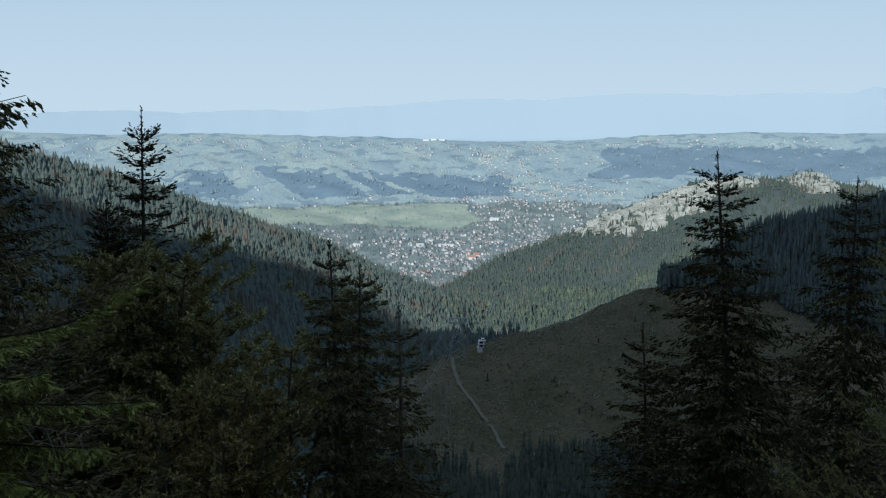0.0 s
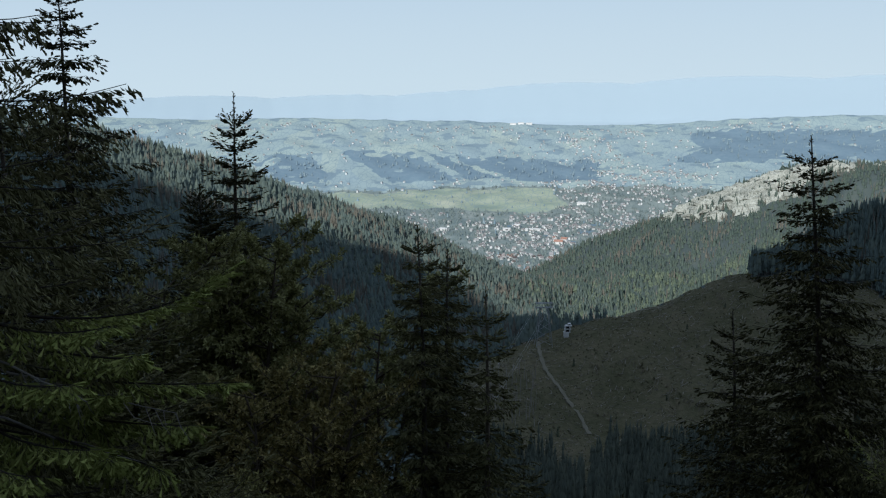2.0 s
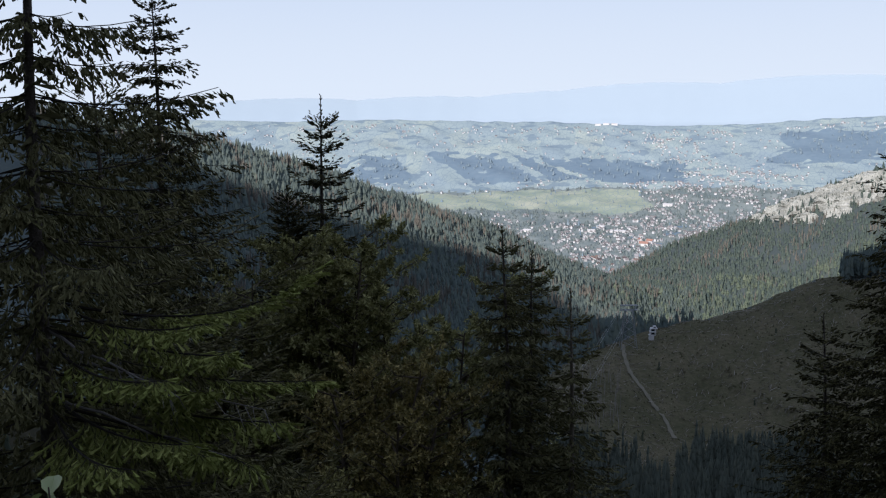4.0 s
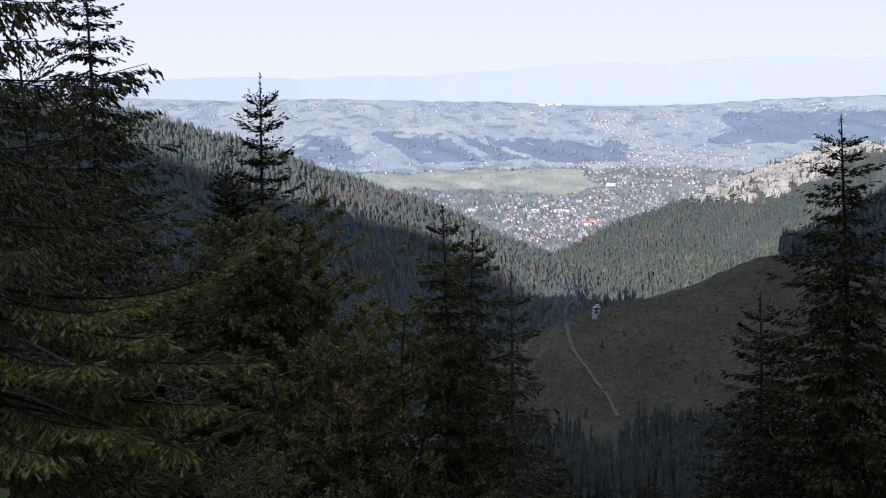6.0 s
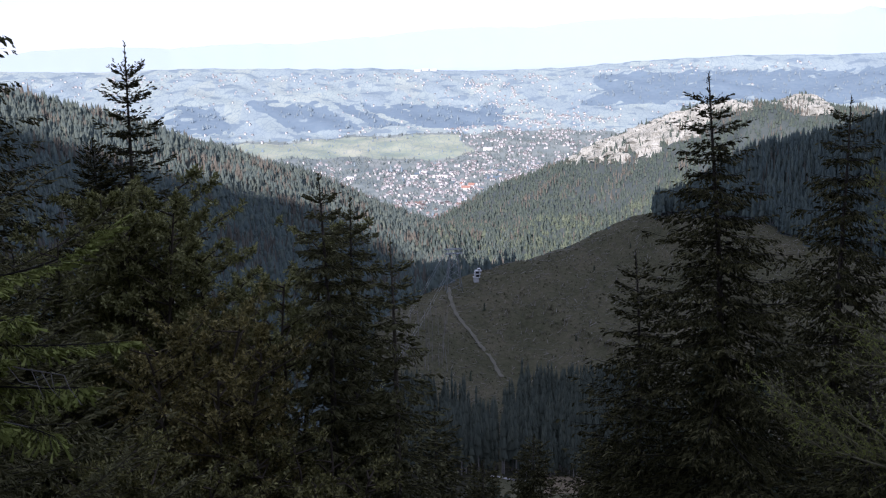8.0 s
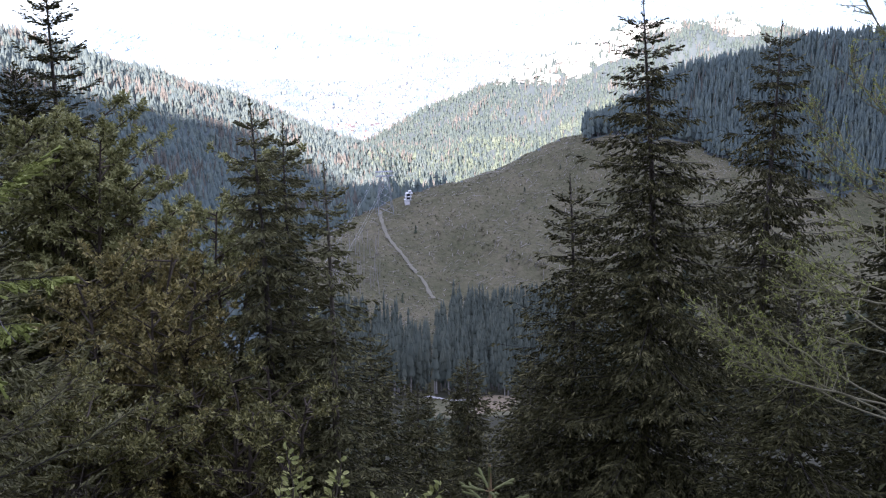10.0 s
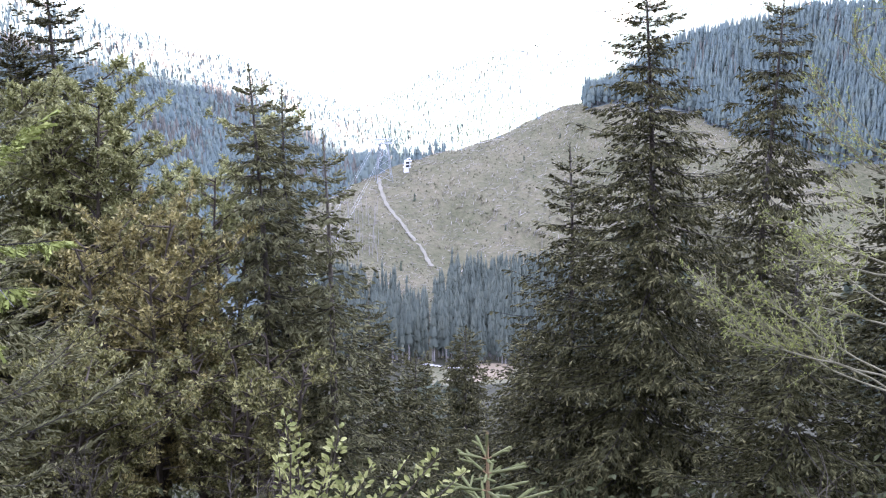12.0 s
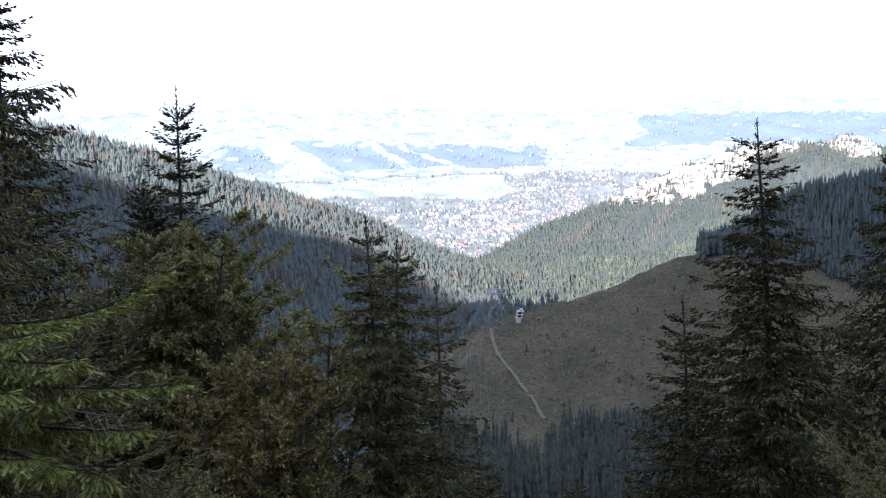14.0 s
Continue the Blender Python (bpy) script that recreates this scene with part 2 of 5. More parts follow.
def far_country():
    """Valley ground: town gardens, meadow, a patchwork of fields and dark woods, by ground cover; distance haze is
    mixed into the colours.
    """
    m = bpy.data.materials.new("haze_tinted_country")
    m.use_nodes = True
    nt, b = m.node_tree, m.node_tree.nodes["Principled BSDF"]
    b.inputs["Roughness"].default_value, b.inputs["Specular IOR Level"].default_value = 0.95, 0.04
    geo = nt.nodes.new("ShaderNodeNewGeometry")

    def noise(scale, detail=5):
        n = nt.nodes.new("ShaderNodeTexNoise")
        n.inputs["Scale"].default_value, n.inputs["Detail"].default_value = scale, detail
        nt.links.new(geo.outputs["Position"], n.inputs["Vector"])
        return n.outputs["Fac"]

    def ramp(value, stops):
        r = nt.nodes.new("ShaderNodeValToRGB")
        els = r.color_ramp.elements
        for i, (at, c) in enumerate(stops):
            e = els[i] if i < 2 else els.new(at)
            e.position, e.color = at, (*c, 1)
        nt.links.new(value, r.inputs[0])
        return r.outputs[0]

    def cover(name, rough):
        """Where a kind of ground lies, with a ragged edge."""
        a = nt.nodes.new("ShaderNodeAttribute")
        a.attribute_name = name
        s = nt.nodes.new("ShaderNodeMath")
        s.operation = "MULTIPLY_ADD"
        s.inputs[1].default_value = rough
        nt.links.new(noise(0.03, 6), s.inputs[0])
        nt.links.new(a.outputs["Fac"], s.inputs[2])
        r = nt.nodes.new("ShaderNodeMapRange")
        r.inputs["From Min"].default_value, r.inputs["From Max"].default_value = rough * 0.5 - 0.06, rough * 0.5 + 0.06
        nt.links.new(s.outputs[0], r.inputs["Value"])
        return r.outputs[0]

    def over(base, top, mask):
        x = nt.nodes.new("ShaderNodeMix")
        x.data_type = "RGBA"
        nt.links.new(mask, x.inputs[0])
        nt.links.new(base, x.inputs[6])
        nt.links.new(top, x.inputs[7])
        return x.outputs[2]

    cells = nt.nodes.new("ShaderNodeTexVoronoi")
    cells.inputs["Scale"].default_value = 1.0
    place = nt.nodes.new("ShaderNodeMapping")
    place.inputs["Scale"].default_value = (0.012, 0.0042, 0.0)
    nt.links.new(geo.outputs["Position"], place.inputs["Vector"])
    nt.links.new(place.outputs[0], cells.inputs["Vector"])
    plot = nt.nodes.new("ShaderNodeSeparateColor")
    nt.links.new(cells.outputs["Color"], plot.inputs[0])
    # every ground colour is paled and shifted to blue to stand for haze
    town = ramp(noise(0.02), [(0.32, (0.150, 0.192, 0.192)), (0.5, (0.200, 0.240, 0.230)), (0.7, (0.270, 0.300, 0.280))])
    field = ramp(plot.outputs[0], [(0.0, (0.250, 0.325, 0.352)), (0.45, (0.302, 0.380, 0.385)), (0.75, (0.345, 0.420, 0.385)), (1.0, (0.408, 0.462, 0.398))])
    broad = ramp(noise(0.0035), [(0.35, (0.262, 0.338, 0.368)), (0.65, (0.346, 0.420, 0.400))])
    half = nt.nodes.new("ShaderNodeMix")
    half.data_type = "RGBA"
    half.inputs[0].default_value = 0.5
    nt.links.new(field, half.inputs[6])
    nt.links.new(broad, half.inputs[7])
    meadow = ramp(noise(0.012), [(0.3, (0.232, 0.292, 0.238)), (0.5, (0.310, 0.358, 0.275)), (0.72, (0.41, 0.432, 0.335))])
    hedge_cells = nt.nodes.new("ShaderNodeTexVoronoi")
    hedge_cells.feature = "DISTANCE_TO_EDGE"
    nt.links.new(place.outputs[0], hedge_cells.inputs["Vector"])
    hedge = nt.nodes.new("ShaderNodeMapRange")
    hedge.inputs["From Min"].default_value, hedge.inputs["From Max"].default_value = 0.06, 0.02
    hedge.inputs["To Max"].default_value = 0.45
    nt.links.new(hedge_cells.outputs["Distance"], hedge.inputs["Value"])
    grove = nt.nodes.new("ShaderNodeMapRange")
    grove.inputs["From Min"].default_value, grove.inputs["From Max"].default_value = 0.555, 0.60
    grove.inputs["To Max"].default_value = 0.7
    nt.links.new(noise(0.017, 10), grove.inputs["Value"])
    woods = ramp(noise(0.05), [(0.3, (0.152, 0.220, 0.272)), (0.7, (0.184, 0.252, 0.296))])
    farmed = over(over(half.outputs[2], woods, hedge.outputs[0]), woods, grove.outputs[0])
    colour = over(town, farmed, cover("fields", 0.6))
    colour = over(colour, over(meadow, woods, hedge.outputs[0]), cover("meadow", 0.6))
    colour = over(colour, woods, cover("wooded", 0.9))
    nt.links.new(colour, b.inputs["Base Color"])
    return m


M_COUNTRY = far_country()



def mesh_of(name, verts, faces, mats, index=None, smooth=False):
    """A mesh from arrays of places and of triangles or quads."""
    verts, faces = np.asarray(verts, np.float32), np.asarray(faces, np.int32)
    me = bpy.data.meshes.new(name)
    n, k = faces.shape
    me.vertices.add(len(verts))
    me.vertices.foreach_set("co", verts.ravel())
    me.loops.add(n * k)
    me.loops.foreach_set("vertex_index", faces.ravel())
    me.polygons.add(n)
    me.polygons.foreach_set("loop_start", np.arange(0, n * k, k, dtype=np.int32))
    for m in mats:
        me.materials.append(m)
    if index is not None:
        me.polygons.foreach_set("material_index", np.asarray(index, np.int32))
    me.polygons.foreach_set("use_smooth", np.full(n, smooth))
    me.update(calc_edges=True)
    return me


def part(name, data, parent, label=""):
    ob = new(name, data)
    ob.parent = parent
    return tagged(ob, label)


class Soup:
    """Gathers triangles for one mesh."""

    def __init__(self):
        self.v, self.f, self.n = [], [], 0

    def add(self, v, f):
        v = np.asarray(v, float).reshape(-1, 3)
        self.v.append(v)
        self.f.append(np.asarray(f, int).reshape(-1, 3) + self.n)
        self.n += len(v)

    def mesh(self, name, mat, smooth=False):
        return mesh_of(name, np.concatenate(self.v), np.concatenate(self.f), [mat], smooth=smooth)


def unit(v):
    return v / np.maximum(np.linalg.norm(v, axis=-1, keepdims=True), 1e-9)


def tube(soup, pts, radii, sides=6):
    """A tapered round limb along a line of places."""
    pts, radii = np.asarray(pts, float), np.asarray(radii, float)
    ahead = unit(np.gradient(pts, axis=0))
    ref = np.where(np.abs(ahead[:, 2:]) > 0.9, [[1.0, 0, 0]], [[0, 0, 1.0]])
    a = unit(np.cross(ahead, ref))
    b = np.cross(ahead, a)
    turn = np.linspace(0, 2 * np.pi, sides, endpoint=False)
    ring = pts[:, None] + radii[:, None, None] * (np.cos(turn)[None, :, None] * a[:, None] + np.sin(turn)[None, :, None] * b[:, None])
    n = len(pts)
    i, j = np.meshgrid(np.arange(n - 1), np.arange(sides), indexing="ij")
    q = i * sides + j
    r = i * sides + (j + 1) % sides
    faces = np.concatenate([np.stack([q, r, r + sides], -1).reshape(-1, 3), np.stack([q, r + sides, q + sides], -1).reshape(-1, 3)])
    soup.add(ring, faces)


def needles(soup, start, ahead, length, reach, count, rnd, width=0.0045, lean=0.7, body=0.6):
    """Needled shoots: a thin stem and short blades all round it."""
    n = len(start)
    if not n:
        return
    ahead = unit(ahead)
    ref = np.where(np.abs(ahead[:, 2:]) > 0.9, [[1.0, 0, 0]], [[0, 0, 1.0]])
    a = unit(np.cross(ahead, ref))
    b = np.cross(ahead, a)
    s = (np.arange(count) + 0.5) / count * np.ones((n, 1)) + rnd.uniform(-0.4, 0.4, (n, count)) / count
    turn = np.arange(count) * 2.4 + rnd.uniform(0, 6.28, (n, 1)) + rnd.uniform(-0.4, 0.4, (n, count))
    out = np.cos(turn)[..., None] * a[:, None] + np.sin(turn)[..., None] * b[:, None]
    foot = start[:, None] + ahead[:, None] * (s * length[:, None])[..., None]
    size = reach[:, None] * (1.05 - 0.45 * s) * rnd.uniform(0.75, 1.2, (n, count))
    tip = foot + (out + ahead[:, None] * lean) * size[..., None]
    side = np.cross(out, ahead[:, None]) * (width * rnd.uniform(0.8, 1.3, (n, count)))[..., None]
    v = np.stack([foot - side, foot + side, tip], 2)
    soup.add(v, np.arange(n * count * 3).reshape(-1, 3))
    # body of the shoot
    ring = np.arange(3) * 2.094 + rnd.uniform(0, 6.28, (n, 1))
    w = (reach * body)[:, None, None]
    mid = (start + ahead * (length * 0.85)[:, None])[:, None] + (np.cos(ring)[..., None] * a[:, None] + np.sin(ring)[..., None] * b[:, None]) * w
    v = np.concatenate([start[:, None], mid], 1)
    f = np.array([[0, 2, 1], [0, 3, 2], [0, 1, 3]])
    soup.add(v, f[None] + (np.arange(n) * 4)[:, None, None])


# ---- the lie of the land ----
def bearing(az, dist):
    """Plan place at a bearing, degrees to the left of straight ahead."""
    return -dist * math.sin(radians(az)), dist * math.cos(radians(az))


def crest(rows, cover=0.0):
    """A ridge line from rows of bearing, distance and angle above the level of the eye."""
    return np.array([(*bearing(az, d), EYE + d * math.tan(radians(el)) - cover) for az, d, el in rows])


LEFT_RIDGE = crest([(45, 900, 1.5), (29.4, 1010, -0.7), (21.7, 1090, -2.35), (17.8, 1140, -3.33), (14.7, 1200, -4.45), (10.8, 1270, -5.85), (8.6, 1310, -6.4),
                    (6.3, 1360, -7.5), (3.45, 1420, -8.7), (0.5, 1480, -9.75), (-1.5, 1510, -10.4)], 8)
ROCK_RIDGE = crest([(1.0, 2080, -9.3), (-0.03, 2060, -8.7), (-2.3, 2010, -7.6), (-5.5, 1950, -6.5), (-7.2, 1920, -5.6), (-9.65, 1880, -4.6), (-12.1, 1850, -3.95), (-15.6, 1820, -3.35),
                    (-16.6, 1800, -2.95), (-17.9, 1780, -3.5), (-19.2, 1760, -4.2), (-24, 1700, -4.6), (-36, 1600, -3.0)], 9)
DARK_HILL = crest([(-9.7, 800, -8.9), (-11.9, 825, -7.3), (-14.6, 845, -5.7), (-17.4, 865, -4.7), (-20.4, 885, -4.1), (-26, 890, -3.0), (-40, 900, -0.5)], 20)
FELLED_HILL = crest([(4.5, 600, -16.2), (2.9, 640, -14.6), (0.5, 690, -13.0), (-1.2, 712, -12.4), (-3.8, 735, -11.65), (-7.0, 760, -10.7), (-9.9, 790, -9.35), (-13, 800, -8.6)], 0)
FAR_RIDGE = crest([(40, 4880, -0.65), (22, 4880, -0.5), (14, 4880, -0.35), (8, 4880, -0.25), (3.7, 4880, 0.05), (-4, 4880, 0.35), (-9.2, 4880, 0.70), (-13, 4880, 0.58), (-18.5, 4880, 0.73), (-40, 4880, 0.5)], 0)
FLOOR = np.array([(-10, 3), (0, 0), (4, -1.6), (30, -15.0), (345, -147), (450, -172), (560, -190), (800, -212), (1000, -230), (1300, -256), (1650, -292), (2100, -362), (2450, -405), (2650, -403),
                  (3000, -386), (3300, -370), (3600, -336), (4000, -268), (4580, -142), (4700, -165), (5200, -165)])
# unseen crest added behind the viewpoint, heights fitted to the wanted shadow edge
SHADE_PEAKS = np.array([(-3000, -1700, 700), (-1500, -1400, 830), (-1060, -1300, 1025), (-950, -1300, 1002), (-860, -1300, 964), (-790, -1300, 962), (-730, -1300, 958), (-640, -1300, 890), (-546, -1300, 842), (-480, -1300, 850), (-421, -1300, 905), (-333, -1300, 965), (-260, -1300, 1005),
                  (300, -1350, 1060), (1200, -1500, 900), (3000, -1700, 700)], float)


def ridge_height(x, y, line, slope, round_off):
    best, height = np.full(x.shape, 1e9), np.zeros(x.shape)
    for a, b in zip(line[:-1], line[1:]):
        w = b[:2] - a[:2]
        s = np.clip(((x - a[0]) * w[0] + (y - a[1]) * w[1]) / (w @ w), 0, 1)
        d = np.hypot(x - a[0] - s * w[0], y - a[1] - s * w[1])
        near = d < best
        best, height = np.where(near, d, best), np.where(near, a[2] + s * (b[2] - a[2]), height)
    return height - slope * (np.sqrt(best**2 + round_off**2) - round_off), best


def wave(x, y, size, seed):
    """Smooth uneven ground from a few crossed swells, about -1 to 1."""
    r = np.random.default_rng(seed)
    out = 0
    for k in range(7):
        a, p = r.uniform(0, 6.28), r.uniform(0, 6.28)
        f = 6.28 / size * r.uniform(0.6, 1.9)
        out = out + np.sin((x * math.cos(a) + y * math.sin(a)) * f + p)
    return out / 4


def ground_z(x, y):
    x, y = np.asarray(x, float), np.asarray(y, float)
    dist = np.hypot(x, y)
    ahead = np.where(y > 0, np.where(dist < 300, y, y + (dist - y) * np.clip((dist - 300) / 300, 0, 1)), y)
    floor = np.interp(ahead, FLOOR[:, 0], FLOOR[:, 1])
    rise = np.where(y < 0, np.minimum(-y * 0.55, 600), 0)
    floor = floor + rise
    tops = [floor]
    for line, slope, soft in ((LEFT_RIDGE, 0.36, 30), (ROCK_RIDGE, 0.5, 15), (DARK_HILL, 0.62, 15), (FELLED_HILL, 0.30, 20), (FAR_RIDGE, 1.5, 1), (SHADE_PEAKS, 0.78, 30)):
        tops.append(ridge_height(x, y, line, slope, soft)[0])
    tops = np.stack(tops)
    high = tops.max(0)
    z = high + 6 * np.log(np.exp((tops - high) / 6).sum(0)) - 0.2
    z = np.where(dist < 200, floor, z)
    rough = np.clip((dist - 60) / 500, 0, 1)
    far = np.clip((dist - 2600) / 800, 0, 1) * np.clip((4700 - dist) / 300, 0, 1)
    return z + rough * (2.2 * wave(x, y, 160, 3) + 0.9 * wave(x, y, 37, 4)) + far * (9 * wave(x, y, 900, 5) + 5 * wave(x, y, 260, 6)) + hills(x, y, dist) - behind(x, y, dist) + gullies(x, y, dist)


def behind(x, y, dist):
    """The hidden drop behind the felled crest."""
    az = np.degrees(np.arctan2(-x, np.maximum(y, 1)))
    start = np.interp(az, [-10, -9.9, -3.8, 0.5, 4.5], [795, 800, 745, 708, 640]) + 8
    side = np.interp(az, [-11, -9.6, -1.2, 0.3], [0, 1, 1, 0])
    return np.where(y > 0, side * np.clip((dist - start) * 0.5, 0, 48) * np.clip((1500 - dist) / 300, 0, 1), 0)


def gullies(x, y, dist):
    """Side valleys and spurs below the rocky crest."""
    az = np.degrees(np.arctan2(-x, np.maximum(y, 1)))
    side = np.interp(az, [-24, -20, -3, 1], [0, 1, 1, 0]) * np.clip((dist - 1300) / 150, 0, 1) * np.clip((1900 - dist) / 150, 0, 1)
    return np.where(y > 0, side * (13 * wave(x, y, 230, 7) + 5 * wave(x, y, 90, 8)), 0)


def hills(x, y, dist):
    """The far heights: a shallow gap where the valley runs on, higher ground beside it."""
    az = np.degrees(np.arctan2(-x, np.maximum(y, 1)))
    rise = np.interp(az, [-40, -19, -14, -9, -5, -1, 3, 8, 12, 18, 22, 40], [60, 28, 24, 6, -14, -20, -8, 2, 12, 6, 18, 30])
    return np.clip((dist - 3700) / 850, 0, 1) * np.clip((4800 - dist) / 150, 0, 1) * np.where(y > 0, rise, 0)



FOREST, FELLED, SOIL, ROCK, MEADOW, FIELDS, WOODS, TOWN, HAZE, VALE = range(10)


def band_edge(az):
    """Where the wood at the foot of the felled slope ends."""
    return np.interp(az, [-30, -12, -7.7, -5.4, -3.3, -2.0, -0.2, 2.1, 6], [430, 500, 600, 568, 545, 478, 520, 545, 575])


def dark_edge(az):
    return np.interp(az, [-40, -24, -16.5, -10, -9.5], [730, 745, 755, 782, 2000])


def zone(x, y):
    az, dist = np.degrees(np.arctan2(-x, y)), np.hypot(x, y)
    z = np.full(x.shape, FOREST)
    n1, n2, n3 = wave(x, y, 420, 11), wave(x, y, 130, 12), wave(x, y, 45, 13)
    cut_far = np.interp(az, [-10, -9.9, -3.8, 0.5, 4.5], [790, 800, 745, 705, 640])
    cut = (dist > band_edge(az) + 6 * n3) & (dist < np.minimum(cut_far + 5, dark_edge(az) + 6 * n3)) & (az < 4.6) & (az > -40)
    z[cut] = FELLED
    z[(np.abs(az + 2.05 + 0.06 * n3) < 0.13) & (dist > 380) & (dist < 490)] = FELLED
    floor = (dist > 296) & (dist < 381 + 3 * n3) & (az < 4) & (az > -9)
    z[floor & (az < -1.2)] = FELLED
    z[floor & (az < -4.5 + 0.3 * n3) & (az > -6.6 + 0.3 * n3) & (dist > 310)] = SOIL
    _, off = ridge_height(x, y, ROCK_RIDGE, 0.5, 15)
    nearer = dist < np.interp(az, [-18, -12, -5, 0], [1800, 1850, 1955, 2060]) + 6
    bare = nearer & (off < np.interp(az, [-19, -17.5, -16.6, -15.4, -14.6, -13.2, -12, -9.5, -7.4, -6.2, -5.4], [0, 38, 48, 8, 14, 58, 78, 100, 98, 60, 0]) * (0.8 + 0.35 * n3))
    z[bare & (off > np.interp(az, [-16.8, -15.5, -14, -5], [3, 9, 14, 10]) + 4 * n3)] = ROCK
    z[dist > 2280] = TOWN
    z[(dist > 3315 + 35 * n1 + 25 * n2) & (dist < 3610 + 20 * n3) & (az > 0.0 + 0.9 * n1 + 0.3 * n2) & (az < 11.5)] = MEADOW
    far = dist > 3640 + 25 * n3
    z[far] = FIELDS
    wood = (dist > 3740 + 25 * n3 + 30 * n2) & (dist < 4060 + 50 * n2 + 25 * n3) & (az > -2.4 + 0.5 * n3) & (az < 14.2 + 1.5 * n2) & (n2 + 0.5 * n3 > -1.1)
    wood |= (dist > 4010 + 40 * n2) & (dist < 4400 + 40 * n3) & (az < -7 + n1) & (n2 + 0.4 * n3 > -0.9)
    runs = np.abs((az - 11.9) + (4160 - dist) * 0.0057 + 0.12 * n3) < 0.5 + (4200 - dist) * 0.0022
    runs |= np.abs((az - 6.58) + (4078 - dist) * 0.0067 + 0.15 * n3) < 0.32
    runs |= np.abs((az - 4.3) + (3980 - dist) * 0.0095 + 0.2 * n3) < 0.25
    z[wood & ~(runs & (dist < 4190))] = WOODS
    z[(dist > 2280) & (dist < 3270) & ((n2 + 0.6 * n3) > 0.8)] = WOODS
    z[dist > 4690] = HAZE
    return z


def far_cover(x, y):
    """How far inside the woods, the meadow and the fields a place lies."""
    az, dist = np.degrees(np.arctan2(-x, y)), np.hypot(x, y)
    n1, n2, n3 = wave(x, y, 420, 11), wave(x, y, 130, 12), wave(x, y, 45, 13)
    low = lambda *parts: np.min(np.stack(parts), 0)
    fields = (dist - 3640 - 25 * n3) / 60
    slope = low((dist - 3740 - 25 * n3 - 30 * n2) / 60, (4060 + 50 * n2 + 25 * n3 - dist) / 60, (az + 2.4 - 0.5 * n3) / 0.5, (14.2 + 1.5 * n2 - az) / 0.6, n2 + 0.5 * n3 + 1.1)
    hill = low((dist - 4010 - 40 * n2) / 60, (4400 + 40 * n3 - dist) / 60, (-7 + n1 - az) / 0.5, n2 + 0.4 * n3 + 0.9)
    groves = low((3270 - dist) / 60, n2 + 0.6 * n3 - 0.8)
    wooded = np.max(np.stack([slope, hill, groves]), 0)
    open_ski = np.max(np.stack([0.5 + (4200 - dist) * 0.0022 - np.abs((az - 11.9) + (4160 - dist) * 0.0057 + 0.12 * n3), 0.32 - np.abs((az - 6.58) + (4078 - dist) * 0.0067 + 0.15 * n3),
                                0.25 - np.abs((az - 4.3) + (3980 - dist) * 0.0095 + 0.2 * n3)]), 0)
    wooded = np.where(dist < 4190, np.minimum(wooded, -open_ski / 0.3), wooded)
    meadow = low((dist - 3315 - 35 * n1 - 25 * n2) / 60, (3610 + 20 * n3 - dist) / 60, (az - 0.9 * n1 - 0.3 * n2) / 0.6, (11.5 - az) / 0.5)
    return np.clip(wooded, -2, 2), np.clip(meadow, -2, 2), np.clip(fields, -2, 2)


def build_ground():
    fine = np.concatenate([np.arange(-34, -24, 0.4), np.arange(-24, 24, 0.2), np.arange(24, 34.01, 0.4)])
    coarse = np.arange(38, 322.1, 4.0)
    az = np.radians(np.concatenate([fine, coarse]))
    dist = np.concatenate([np.geomspace(1.2, 322, 34), np.arange(331, 1000, 9), np.arange(1000, 2300, 20), np.arange(2300, 4690, 20), np.arange(4690, 4861, 17)])
    d, a = np.meshgrid(dist, az, indexing="ij")
    x, y = -d * np.sin(a), d * np.cos(a)
    z = ground_z(x, y)
    v = np.concatenate([np.stack([x, y, z], -1).reshape(-1, 3), [[0, 0, float(ground_z(np.array([0.0]), np.array([0.0]))[0])]]])
    n, m = d.shape
    i, j = np.meshgrid(np.arange(n - 1), np.arange(m), indexing="ij")
    k = (j + 1) % m
    quads = np.stack([i * m + j, (i + 1) * m + j, (i + 1) * m + k, i * m + k], -1).reshape(-1, 4)
    quads = quads[:, ::-1]
    mid = v[quads].mean(1)
    index = zone(mid[:, 0], mid[:, 1])
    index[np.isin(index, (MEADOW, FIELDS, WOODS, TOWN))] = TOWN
    # beyond 500 m the wood floor takes the haze-tinted colour
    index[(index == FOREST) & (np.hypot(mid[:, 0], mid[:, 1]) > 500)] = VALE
    hub = len(v) - 1
    cap = np.array([[hub, (q + 1) % m, q, q] for q in range(m)])[:, :3]
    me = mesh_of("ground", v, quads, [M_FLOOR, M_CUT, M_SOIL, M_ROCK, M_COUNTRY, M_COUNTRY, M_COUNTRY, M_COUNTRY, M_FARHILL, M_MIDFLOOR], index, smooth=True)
    for word, amount in zip(("wooded", "meadow", "fields"), far_cover(v[:, 0], v[:, 1])):
        me.attributes.new(word, "FLOAT", "POINT").data.foreach_set("value", amount.astype(np.float32))
    ob = tagged(new("ground", me), "mountain slope, wooded valley, meadows and hazy hills", "ground", kind="structure")
    inner = mesh_of("ground", np.concatenate([v[:m], v[hub:]]), np.where(cap == hub, m, cap), [M_FLOOR], smooth=True)
    tagged(new("ground_at_feet", inner), "grassy forest ground of the steep slope", "ground", kind="structure")
    return ob


build_ground()


